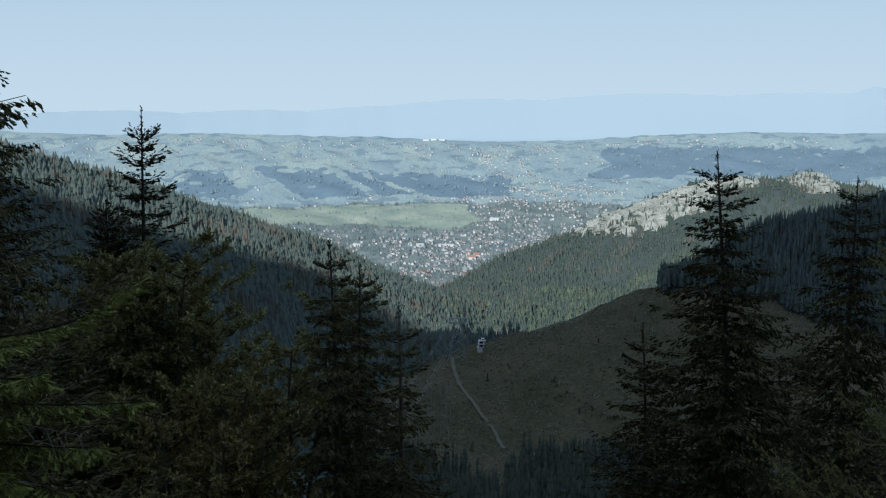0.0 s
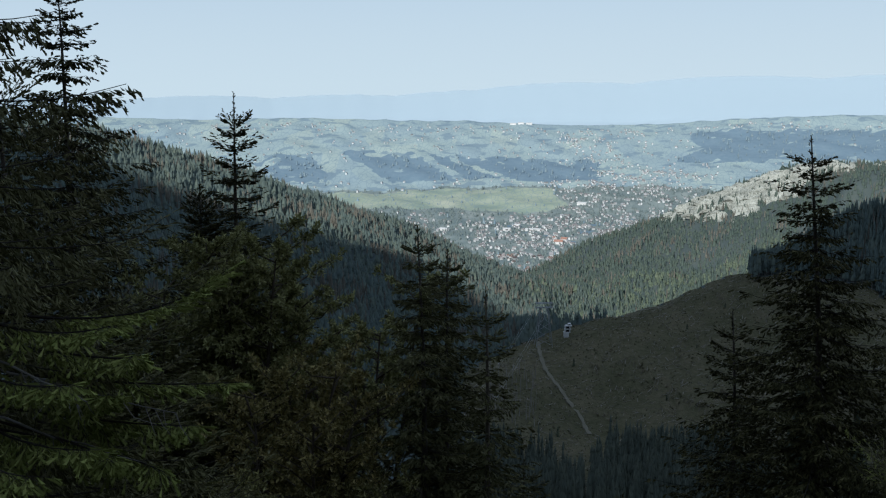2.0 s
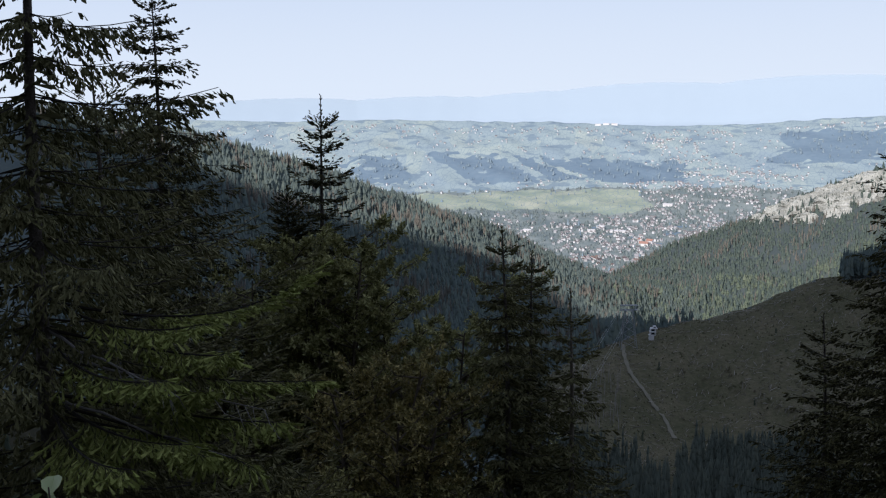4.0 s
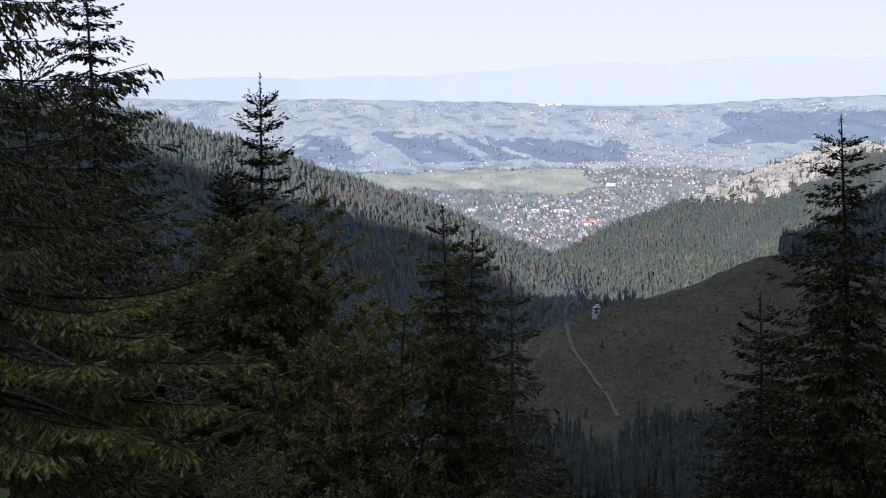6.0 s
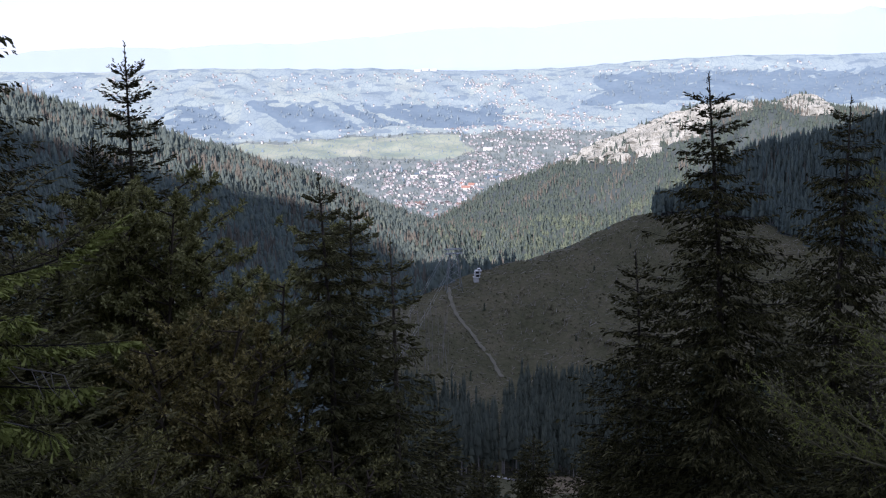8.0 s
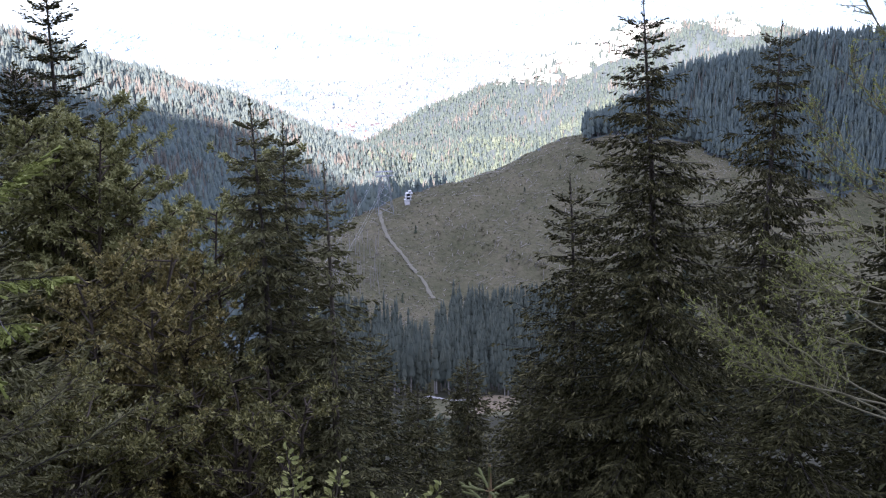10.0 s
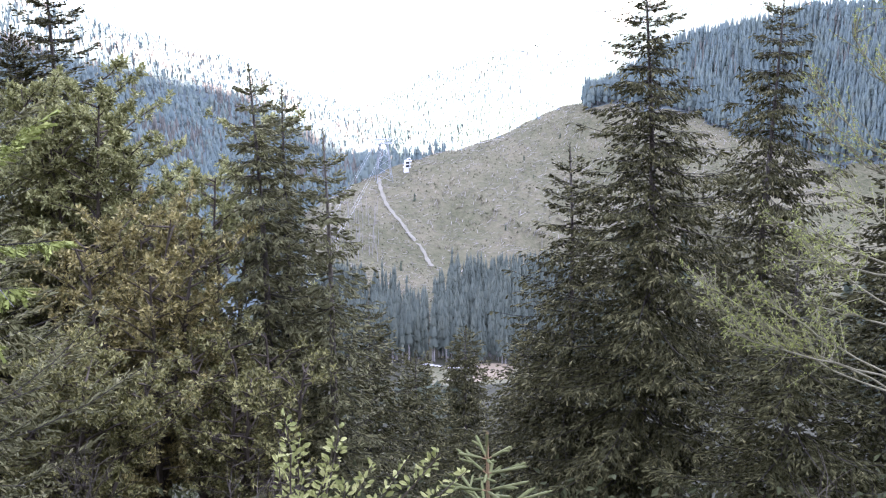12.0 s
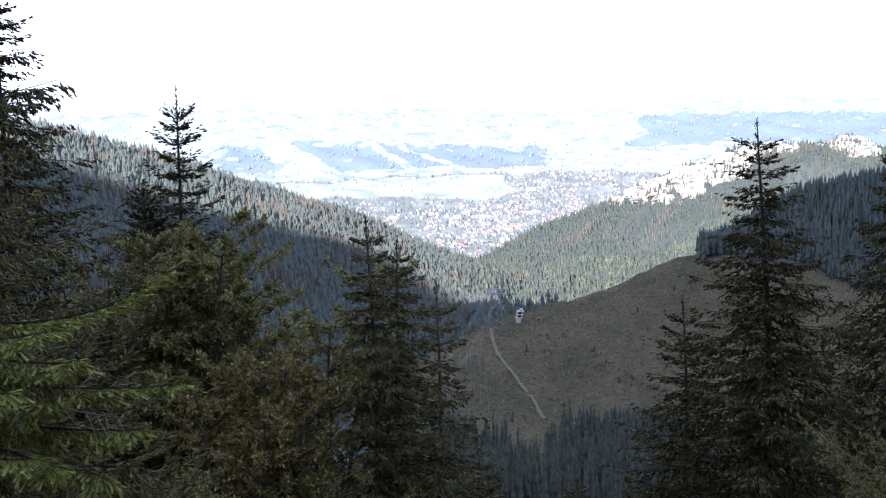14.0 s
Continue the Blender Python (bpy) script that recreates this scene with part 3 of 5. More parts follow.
# ---- woods on the slopes ----
def conifers(soup, place, height, tiers, sides, bare, rnd, slim=0.17):
    """Many spruces: ragged tiers of boughs round a trunk."""
    n = len(place)
    bare = bare * rnd.uniform(0.4, 1.5, n)
    turn = np.arange(sides) * 2 * np.pi / sides
    for k in range(tiers):
        u = k / tiers
        low = height * (bare + (1 - bare) * u)
        top = height * np.minimum(1.0, bare + (1 - bare) * (u + 1.7 / tiers))
        rad = height * slim * (1 - u) ** 0.85 * rnd.uniform(0.75, 1.2, n) + 0.25
        jag = np.where(np.arange(sides) % 2 == 0, 1.0, 0.62) * rnd.uniform(0.75, 1.2, (n, sides))
        a = turn[None] + rnd.uniform(0, 6.28, (n, 1))
        rim = np.stack([place[:, 0:1] + np.cos(a) * rad[:, None] * jag, place[:, 1:2] + np.sin(a) * rad[:, None] * jag,
                        place[:, 2:3] + low[:, None] - rad[:, None] * 0.5 * (jag - 0.6) + rnd.uniform(-0.25, 0.25, (n, sides)) * rad[:, None]], -1)
        tip = np.stack([place[:, 0] + rnd.normal(0, 0.1, n), place[:, 1] + rnd.normal(0, 0.1, n), place[:, 2] + top], -1)[:, None]
        v = np.concatenate([rim, tip], 1)
        f = np.array([[i, (i + 1) % sides, sides] for i in range(sides)])
        soup.add(v, (f[None] + (np.arange(n) * (sides + 1))[:, None, None]))


def trunks(soup, place, height, girth):
    n = len(place)
    a = np.arange(4) * np.pi / 2
    low = np.stack([place[:, 0:1] + np.cos(a) * girth[:, None], place[:, 1:2] + np.sin(a) * girth[:, None], place[:, 2:3] + 0 * a - 0.5], -1)
    top = place + np.stack([0 * height, 0 * height, height], -1)
    v = np.concatenate([low, top[:, None]], 1)
    f = np.array([[i, (i + 1) % 4, 4] for i in range(4)])
    soup.add(v, f[None] + (np.arange(n) * 5)[:, None, None])


def scatter(count, az, dist, keep, seed):
    r = np.random.default_rng(seed)
    a = np.radians(r.uniform(*az, count))
    d = np.sqrt(r.uniform(dist[0] ** 2, dist[1] ** 2, count))
    x, y = -d * np.sin(a), d * np.cos(a)
    ok = np.isin(zone(x, y), keep)
    x, y = x[ok], y[ok]
    return np.stack([x, y, ground_z(x, y) - 0.3], -1), np.random.default_rng(seed + 1)


def wood(name, label, count, az, dist, keep, seed, tall, tiers, sides, bare=0.12, slim=0.19, dead=0.0, mat=M_FOREST, crest_line=None):
    place, r = scatter(count, az, dist, keep, seed)
    if crest_line is not None:
        # the wood ends a little way down the far side of its ridge
        turn, far = np.degrees(np.arctan2(-crest_line[:, 0], crest_line[:, 1])), np.hypot(crest_line[:, 0], crest_line[:, 1])
        order = np.argsort(turn)
        limit = np.interp(np.degrees(np.arctan2(-place[:, 0], place[:, 1])), turn[order], far[order]) + 40
        place = place[np.hypot(place[:, 0], place[:, 1]) < limit]
    if FIELDS in keep:
        # trees on the farmland stand in rows and clumps
        place = place[wave(place[:, 0], place[:, 1], 75, 24) + 0.6 * wave(place[:, 0], place[:, 1], 28, 25) > 0.35]
    patch = wave(place[:, 0], place[:, 1], 150, 21) + 0.6 * wave(place[:, 0], place[:, 1], 60, 22)
    gone = (patch > 0.3) & (r.uniform(0, 1, len(place)) < dead) | (r.uniform(0, 1, len(place)) < dead * 0.12)
    height = r.uniform(*tall, len(place)) * (1 + 0.18 * patch)
    uneven = 0.72 + 0.75 * r.uniform(0, 1, len(place)) ** 2.2
    if bare < 0.2:
        height *= uneven
    live, dry = Soup(), Soup()
    conifers(live, place[~gone], height[~gone], tiers, sides, bare, r, slim)
    tagged(new(name, live.mesh(name, mat, True)), label, "forest", kind="stuff")
    stems = Soup()
    trunks(stems, place[~gone], height[~gone] * 0.9, height[~gone] * 0.011 + 0.05)
    if bare > 0.15:
        tagged(new(name + "_trunks", stems.mesh("trunks", M_PALEBARK)), "pale bare trunks of the spruce wood edge", "tree trunks", kind="stuff")
    if gone.any():
        conifers(dry, place[gone], height[gone] * 0.95, 2, 4, bare + 0.1, r, slim * 0.45)
        trunks(dry, place[gone], height[gone], height[gone] * 0.012 + 0.08)
        tagged(new("dead_" + name, dry.mesh("dead_wood", M_DEADWOOD)), "grey-brown dead standing spruces among green ones", "dead trees", kind="stuff")


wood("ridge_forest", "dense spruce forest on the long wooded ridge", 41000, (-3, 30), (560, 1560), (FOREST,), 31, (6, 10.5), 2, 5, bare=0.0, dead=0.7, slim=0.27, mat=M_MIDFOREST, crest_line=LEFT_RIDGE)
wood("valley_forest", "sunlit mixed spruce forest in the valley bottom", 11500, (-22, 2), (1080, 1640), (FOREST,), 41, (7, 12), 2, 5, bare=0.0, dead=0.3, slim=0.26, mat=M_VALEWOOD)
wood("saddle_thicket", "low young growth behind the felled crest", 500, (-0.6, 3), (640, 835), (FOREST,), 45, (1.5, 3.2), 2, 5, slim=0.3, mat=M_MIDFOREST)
wood("valley_broadleaf", "sunlit round broadleaved trees along the valley bottom", 3200, (-12, 1), (1180, 1640), (FOREST,), 43, (5, 10), 3, 5, bare=0.05, slim=0.42, mat=M_BROAD)
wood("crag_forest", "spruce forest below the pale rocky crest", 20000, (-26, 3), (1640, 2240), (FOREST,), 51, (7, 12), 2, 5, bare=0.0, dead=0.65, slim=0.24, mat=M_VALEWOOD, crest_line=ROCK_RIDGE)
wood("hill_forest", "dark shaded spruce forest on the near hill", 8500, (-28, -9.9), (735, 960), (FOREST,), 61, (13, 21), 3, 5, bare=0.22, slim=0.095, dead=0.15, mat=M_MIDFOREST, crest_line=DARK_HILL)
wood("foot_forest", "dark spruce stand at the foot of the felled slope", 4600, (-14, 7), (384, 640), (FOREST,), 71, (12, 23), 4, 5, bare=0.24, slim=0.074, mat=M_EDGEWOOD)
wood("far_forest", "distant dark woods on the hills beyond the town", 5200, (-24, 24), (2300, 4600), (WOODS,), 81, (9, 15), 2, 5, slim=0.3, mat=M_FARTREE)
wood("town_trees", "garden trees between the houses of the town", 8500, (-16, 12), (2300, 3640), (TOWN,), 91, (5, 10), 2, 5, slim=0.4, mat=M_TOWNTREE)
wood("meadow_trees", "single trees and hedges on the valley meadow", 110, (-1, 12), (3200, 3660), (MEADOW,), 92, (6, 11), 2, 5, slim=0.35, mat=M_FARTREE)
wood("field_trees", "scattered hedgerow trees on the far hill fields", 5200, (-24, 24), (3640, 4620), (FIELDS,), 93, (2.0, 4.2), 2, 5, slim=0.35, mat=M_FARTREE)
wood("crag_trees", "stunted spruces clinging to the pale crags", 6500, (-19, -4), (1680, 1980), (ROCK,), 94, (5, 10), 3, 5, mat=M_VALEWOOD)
wood("felled_survivors", "scattered low spruces left on the felled slope", 14, (-18, 4), (560, 760), (FELLED,), 95, (2, 7), 5, 7, slim=0.18)
wood("slope_forest", "spruces on the steep slope below the viewpoint", 170, (7, 32), (60, 290), (FOREST,), 97, (9, 15), 9, 9, slim=0.14)
wood("lower_slope_forest", "spruces on the steep slope below the viewpoint", 150, (-32, -11), (60, 290), (FOREST,), 98, (9, 15), 9, 9, slim=0.14)


def crest_trees():
    """A broken row of spruces along the top of the rocky ridge."""
    r = np.random.default_rng(96)
    k = r.uniform(1.2, len(ROCK_RIDGE) - 1.01, 1100)
    i = k.astype(int)
    p = ROCK_RIDGE[i] + (ROCK_RIDGE[i + 1] - ROCK_RIDGE[i]) * (k - i)[:, None]
    p[:, 0] += r.normal(0, 9, len(k))
    p[:, 1] += r.uniform(-13, 22, len(k))
    p = p[wave(p[:, 0], p[:, 1], 70, 23) > -0.6]
    p[:, 2] = ground_z(p[:, 0], p[:, 1]) - 0.3
    soup = Soup()
    conifers(soup, p, r.uniform(5, 11, len(p)), 3, 5, 0.05, r, 0.22)
    tagged(new("crest_spruces", soup.mesh("crest_spruces", M_VALEWOOD, True)), "spruces along the top of the rocky ridge", "forest", kind="stuff")


crest_trees()


# ---- felled slope: logs, track ----
def build_logs():
    place, r = scatter(11000, (-22, 4.5), (480, 800), (FELLED,), 111)
    n = len(place)
    soup = Soup()
    a = r.normal(0.95, 0.55, n) + 0.4 * wave(place[:, 0], place[:, 1], 70, 26)
    length, girth = r.uniform(1.0, 6.5, n) * r.uniform(0.4, 1.0, n), r.uniform(0.07, 0.22, n)
    step = np.stack([np.cos(a), np.sin(a), 0 * a], -1) * length[:, None] / 2
    p, q = place - step, place + step
    p[:, 2], q[:, 2] = ground_z(p[:, 0], p[:, 1]) + 0.35, ground_z(q[:, 0], q[:, 1]) + 0.35
    side = np.stack([-np.sin(a), np.cos(a), 0 * a], -1) * girth[:, None]
    up = np.array([[0, 0, 1.0]]) * girth[:, None]
    v = np.stack([p - side, p + up, p + side, q - side * 0.6, q + up * 0.6, q + side * 0.6], 1)
    f = np.array([[0, 1, 4], [0, 4, 3], [1, 2, 5], [1, 5, 4], [0, 2, 1], [3, 4, 5]])
    soup.add(v, f[None] + (np.arange(n) * 6)[:, None, None])
    tagged(new("fallen_logs", soup.mesh("fallen_logs", M_LOG)), "bleached felled trunks strewn over the open slope", "logs", kind="stuff")
    # brash and low growth
    place, r = scatter(14000, (-26, 4.5), (480, 800), (FELLED,), 113)
    n = len(place)
    brash = Soup()
    size = r.uniform(0.3, 0.9, n)
    conifers(brash, place, size * 1.3, 1, 5, 0.0, r, 0.8)
    tagged(new("brash", brash.mesh("brash", M_BRASH)), "low brash and seedlings covering the felled slope", "undergrowth", kind="stuff")


build_logs()


def build_snags():
    """Bare standing poles left beside the track."""
    r = np.random.default_rng(117)
    for k in range(46):
        az, d = r.uniform(0.5, 3.4), r.uniform(575, 640)
        x, y = bearing(az, d)
        z = float(ground_z(np.array([x]), np.array([y]))[0])
        s = Soup()
        tall = r.uniform(7, 14)
        lean = r.normal(0, 0.5, 2)
        tube(s, [(0, 0, -0.5), (lean[0] * 0.4, lean[1] * 0.4, tall * 0.5), (lean[0], lean[1], tall)], [0.20, 0.15, 0.05], 5)
        for q in range(5):
            h, a = tall * r.uniform(0.4, 0.95), r.uniform(0, 6.28)
            f = h / tall
            tube(s, [(lean[0] * f, lean[1] * f, h), (lean[0] * f + math.cos(a) * 0.9, lean[1] * f + math.sin(a) * 0.9, h - 0.3)], [0.05, 0.02], 3)
        ob = tagged(new("snag", s.mesh("snag", M_SNAG)), "bare pale standing dead trunk on the slope", "dead tree", "standing dead trunks")
        ob.matrix_basis = pose(x, y, z)


build_snags()
wood("young_spruces", "small young spruces on the slope below the viewpoint", 70, (-4.2, 5), (38, 120), (FOREST,), 99, (1.8, 3.6), 8, 8, slim=0.2)


def draped_strip(name, label, line, width, mat, lift):
    """A track laid on the ground along rows of bearing and distance."""
    pts = np.array([bearing(a, d) for a, d in line])
    s = np.linspace(0, len(pts) - 1, 60)
    c = np.stack([np.interp(s, np.arange(len(pts)), pts[:, k]) for k in (0, 1)], -1)
    c = (c + np.roll(c, 1, 0) + np.roll(c, -1, 0)) / 3
    c = c[1:-1]
    t = unit(np.gradient(c, axis=0))
    nrm = np.stack([-t[:, 1], t[:, 0]], -1)
    w = width / 2 * (1 + 0.25 * np.sin(np.arange(len(c)) * 1.3))[:, None]
    rows = [c + nrm * w * k for k in (-1, 0, 1)]
    v = np.concatenate([np.stack([r[:, 0], r[:, 1], ground_z(r[:, 0], r[:, 1]) + lift], -1) for r in rows])
    n = len(c)
    i = np.arange(n - 1)
    f = np.concatenate([np.stack([i + k * n, i + 1 + k * n, i + 1 + (k + 1) * n, i + (k + 1) * n], -1) for k in (0, 1)])
    f = f[:, ::-1]
    tagged(new(name, mesh_of(name, v, f, [mat], smooth=True)), label, "track", kind="structure")


draped_strip("path", "pale eroded track winding up the felled slope", [(-2.25, 590), (-1.86, 606), (-1.32, 619), (-0.52, 636), (0.08, 652), (0.43, 672), (0.53, 698)], 2.3, M_TRACK, 0.5)
draped_strip("road", "light gravel road crossing the valley clearing", [(-1.5, 378), (-2.3, 377), (-3.2, 376), (-3.9, 376), (-4.7, 375)], 3.2, M_ROAD, 0.3)


# ---- the town ----
def gable(w, l, h, r, over=0.6):
    """Walls with gables, and a pitched roof with eaves; triangles of each."""
    x, y = w / 2, l / 2
    wv = [(-x, -y, -2), (x, -y, -2), (x, y, -2), (-x, y, -2), (-x, -y, h), (x, -y, h), (x, y, h), (-x, y, h), (0, -y, h + r), (0, y, h + r)]
    wf = [(0, 1, 5), (0, 5, 4), (1, 2, 6), (1, 6, 5), (2, 3, 7), (2, 7, 6), (3, 0, 4), (3, 4, 7), (4, 5, 8), (6, 7, 9)]
    k = over * r / x
    t = 0.35
    rv = [(-x - over, -y - over, h - k), (0, -y - over, h + r), (x + over, -y - over, h - k), (-x - over, y + over, h - k), (0, y + over, h + r), (x + over, y + over, h - k)]
    rv = rv + [(a, b, c + t) for a, b, c in rv]
    rf = []
    for a, b, c, d in ((6, 7, 10, 9), (7, 8, 11, 10), (1, 0, 3, 4), (2, 1, 4, 5), (0, 6, 9, 3), (8, 2, 5, 11), (0, 1, 7, 6), (1, 2, 8, 7), (4, 3, 9, 10), (5, 4, 10, 11)):
        rf += [(a, b, c), (a, c, d)]
    return np.array(wv, float), np.array(wf), np.array(rv, float), np.array(rf)


def house_sites(count, seed):
    r = np.random.default_rng(seed)
    az = r.uniform(-18, 21, count)
    d = r.uniform(2420, 4500, count)
    x, y = -d * np.sin(np.radians(az)), d * np.cos(np.radians(az))
    z = zone(x, y)
    clump = 0.8 * wave(x, y, 240, 31) + 0.9 * wave(x, y, 80, 32)
    core = np.exp(-((az - 1.5) / 5.5) ** 2) * (d < 3250) + np.exp(-((az + 3.5 + (3000 - d) * 0.0002) / 3.5) ** 2) * (d > 2750) * (d < 3950) * 1.0
    core = core + 0.30 * np.exp(-((az + 9) / 4) ** 2) * (d < 3700) + 0.14 * (d > 3600) + 0.8 * np.exp(-((az + 2.2 + (4000 - d) * 0.002) / 1.9) ** 2) * (d > 3550) + 0.35 * (d > 4380)
    ok = (r.uniform(0, 1, count) < core * np.clip(0.50 + 0.7 * clump, 0.02, 1)) & ((z == TOWN) | (z == FIELDS))
    x, y, d = x[ok], y[ok], d[ok]
    order = np.argsort(d)
    x, y, d = x[order], y[order], d[order]
    return x, y, ground_z(x, y), r.uniform(0, 180, len(x)), r


def build_town():
    x, y, z, turn, r = house_sites(17000, 121)
    models = []
    for w, l, h, roof in ((5, 6.3, 3.6, 2.5), (5.6, 7.5, 3.9, 2.7), (6.5, 10.5, 4.4, 2.8), (4.2, 5.2, 3.0, 2.3)):
        wv, wf, rv, rf = gable(w, l, h, roof)
        base = tagged(new("house"), "small pale house with a pitched roof in the valley town", "house", "houses of the town")
        part("wall", mesh_of("wall", wv, wf, [M_WALL]), base)
        part("roof", mesh_of("roof", rv, rf, [M_ROOF]), base)
        models.append(base)
    for i in range(min(280, len(x))):
        m = pose(x[i], y[i], z[i], 0, 0, turn[i])
        k = int(r.integers(0, 4))
        if k < len(models) and models[k].location.length < 1:
            models[k].matrix_basis = m
        else:
            copy_thing(models[k], m)
    walls, roofs = Soup(), Soup()
    for i in range(280, len(x)):
        k = r.uniform(0.36, 0.68) * (0.8 if y[i] > 3600 else 1.0)
        wv, wf, rv, rf = gable(9 * k, 12 * k * r.uniform(0.8, 1.4), 3.6 * r.uniform(0.8, 1.5), 3.4 * k)
        c, s = math.cos(radians(turn[i])), math.sin(radians(turn[i]))
        rot = np.array([[c, -s, 0], [s, c, 0], [0, 0, 1]]).T
        walls.add(wv @ rot + (x[i], y[i], z[i]), wf)
        roofs.add(rv @ rot + (x[i], y[i], z[i]), rf)
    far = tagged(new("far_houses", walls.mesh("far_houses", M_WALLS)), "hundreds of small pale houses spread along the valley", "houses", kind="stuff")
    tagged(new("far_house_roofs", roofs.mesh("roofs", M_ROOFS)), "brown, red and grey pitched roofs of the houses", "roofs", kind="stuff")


build_town()


def large_building(label, az, dist, w, l, h, r, turn, roof):
    wv, wf, rv, rf = gable(w, l, h, r)
    x, y = bearing(az, dist)
    base = tagged(new("building"), label, "building")
    base.matrix_basis = pose(x, y, float(ground_z(np.array([x]), np.array([y]))[0]), 0, 0, turn)
    part("wall", mesh_of("wall", wv, wf, [M_WHITE]), base)
    part("roof", mesh_of("roof", rv, rf, [roof]), base)


for a, d, w, l, t in ((-0.45, 2800, 11, 22, 80), (-0.75, 2840, 9, 17, 60), (-0.25, 2850, 8, 14, 20)):
    large_building("long building with a bright red roof in town", a, d, w, l, 6, 4.5, t, M_REDROOF)
for a, d, w, l, t in ((0.85, 3010, 14, 40, 88), (1.7, 3080, 11, 22, 75), (2.2, 3000, 10, 20, 100), (-1.6, 3420, 11, 28, 80), (5.4, 2990, 11, 24, 60)):
    large_building("long white flat-looking block among the town houses", a, d, w, l, 6, 2.0, t, M_WHITE)
for a, t in ((1.9, 90), (1.5, 85), (1.1, 95)):
    large_building("white hall on the far plateau beyond the town", a, 4560, 9, 24, 6, 1.5, t, M_WHITE)


# ---- crags on the rocky crest ----
def build_crags():
    r = np.random.default_rng(131)
    boxes, tries = 0, 0
    top = tagged(new("rock_crest"), "pale limestone crags breaking through the wooded crest", "rocks")
    rest = Soup()
    while boxes < 400 and tries < 40000:
        tries += 1
        az, d = r.uniform(-18, -4.6), r.uniform(1700, 1970)
        x, y = bearing(az, d)
        if zone(np.array([x]), np.array([y]))[0] != ROCK:
            continue
        z = float(ground_z(np.array([x]), np.array([y]))[0])
        k = r.uniform(3.5, 9.5) * (1.0 if az < -7 else 0.75)
        ring = []
        n = 7
        tall = r.uniform(0.45, 1.0)
        lean = r.normal(0, 0.3, 2)
        stretch = r.uniform(1.3, 2.6)
        base, along = r.uniform(0, 6.28), r.normal(-0.45, 0.3)
        for level, (h, w) in enumerate(((-0.9, 1.15), (0.25, 0.95), (0.8, 0.62), (1.0, 0.3))):
            a = base + np.arange(n) * 2 * np.pi / n + r.uniform(-0.4, 0.4, n)
            w = w * r.uniform(0.5, 1.3, n) * k
            u, q = np.cos(a) * w * stretch, np.sin(a) * w * 0.6
            ring.append(np.stack([x + lean[0] * h * k + u * math.cos(along) - q * math.sin(along), y + lean[1] * h * k + u * math.sin(along) + q * math.cos(along), z + (h * tall + r.uniform(-0.3, 0.3, n)) * k], -1))
        v = np.concatenate(ring)
        f = []
        for level in range(3):
            for i in range(n):
                a, b = level * n + i, level * n + (i + 1) % n
                f += [(a, b, b + n), (a, b + n, a + n)]
        f += [(3 * n, 3 * n + i, 3 * n + i + 1) for i in range(1, n - 1)]
        if boxes < 280:
            s = Soup()
            s.add(v, f)
            part("crag", s.mesh("crag", M_ROCK), top)
        else:
            rest.add(v, f)
        boxes += 1
    tagged(part("crag_rubble", rest.mesh("crag_rubble", M_ROCK), top), kind="stuff")


build_crags()


# ---- cable-car supports on the saddle ----
def strut(a, b, girth, mat, parent, name):
    s = Soup()
    tube(s, [a, b], [girth, girth], 5)
    part(name, s.mesh(name, mat), parent)


def build_pylon():
    x, y = bearing(0.25, 690)
    z = float(ground_z(np.array([x]), np.array([y]))[0])
    top = 24.0
    ob = tagged(new("cable_car_pylon"), "grey lattice cable-car pylon with a wide head", "pylon")
    ob.matrix_basis = pose(x, y, z, 0, 0, 12)
    for sx in (-1, 1):
        for sy in (-1, 1):
            strut((sx * 5.2, sy * 3, -1.5), (sx * 2.4, sy * 1.0, top), 0.22, M_STEEL, ob, "leg")
    for k in range(5):
        h0, h1 = top * k / 5, top * (k + 1) / 5
        w0, w1 = 5.2 - 2.8 * k / 5, 5.2 - 2.8 * (k + 1) / 5
        strut((-w0, -1.9, h0), (w1, -1.5, h1), 0.1, M_STEEL, ob, "brace")
        strut((w0, -1.9, h0), (-w1, -1.5, h1), 0.1, M_STEEL, ob, "brace")
    for h in (top, top + 2.8):
        for sy in (-1, 1):
            strut((-5.5, sy * 1.2, h), (5.5, sy * 1.2, h), 0.25, M_STEEL, ob, "head_beam")
    for k in range(6):
        strut((-5.5 + 2.2 * k, -1.2, top), (-5.5 + 2.2 * k, -1.2, top + 2.8), 0.16, M_STEEL, ob, "head_post")
    # carrying cables running down towards the near station
    for k, off in enumerate((-4.6, -3.4, 3.4, 4.6)):
        cable = new("cable", bpy.data.curves.new("cable", "CURVE"))
        cable.data.dimensions, cable.data.bevel_depth = "3D", 0.03
        cable.data.materials.append(M_STEEL)
        sp = cable.data.splines.new("POLY")
        ends = Vector((x + off, y, z + top + 2.6)), Vector((off - 37, 328, -118))
        sp.points.add(14)
        for i, p in enumerate(sp.points):
            s = i / 14
            q = ends[0].lerp(ends[1], s)
            p.co = (q.x, q.y, q.z - 14 * s * (1 - s), 1)
        tagged(cable, "thin steel cable-car rope hanging over the valley", "cable", "carrying ropes")


build_pylon()


def box_part(name, size, at, mat, parent, bevel=0.08):
    bm = bmesh.new()
    bmesh.ops.create_cube(bm, size=1)
    bmesh.ops.scale(bm, vec=size, verts=bm.verts)
    bmesh.ops.bevel(bm, geom=bm.edges[:], offset=bevel, segments=1, affect="EDGES")
    bmesh.ops.translate(bm, vec=at, verts=bm.verts)
    me = bpy.data.meshes.new(name)
    bm.to_mesh(me)
    bm.free()
    me.materials.append(mat)
    return part(name, me, parent)


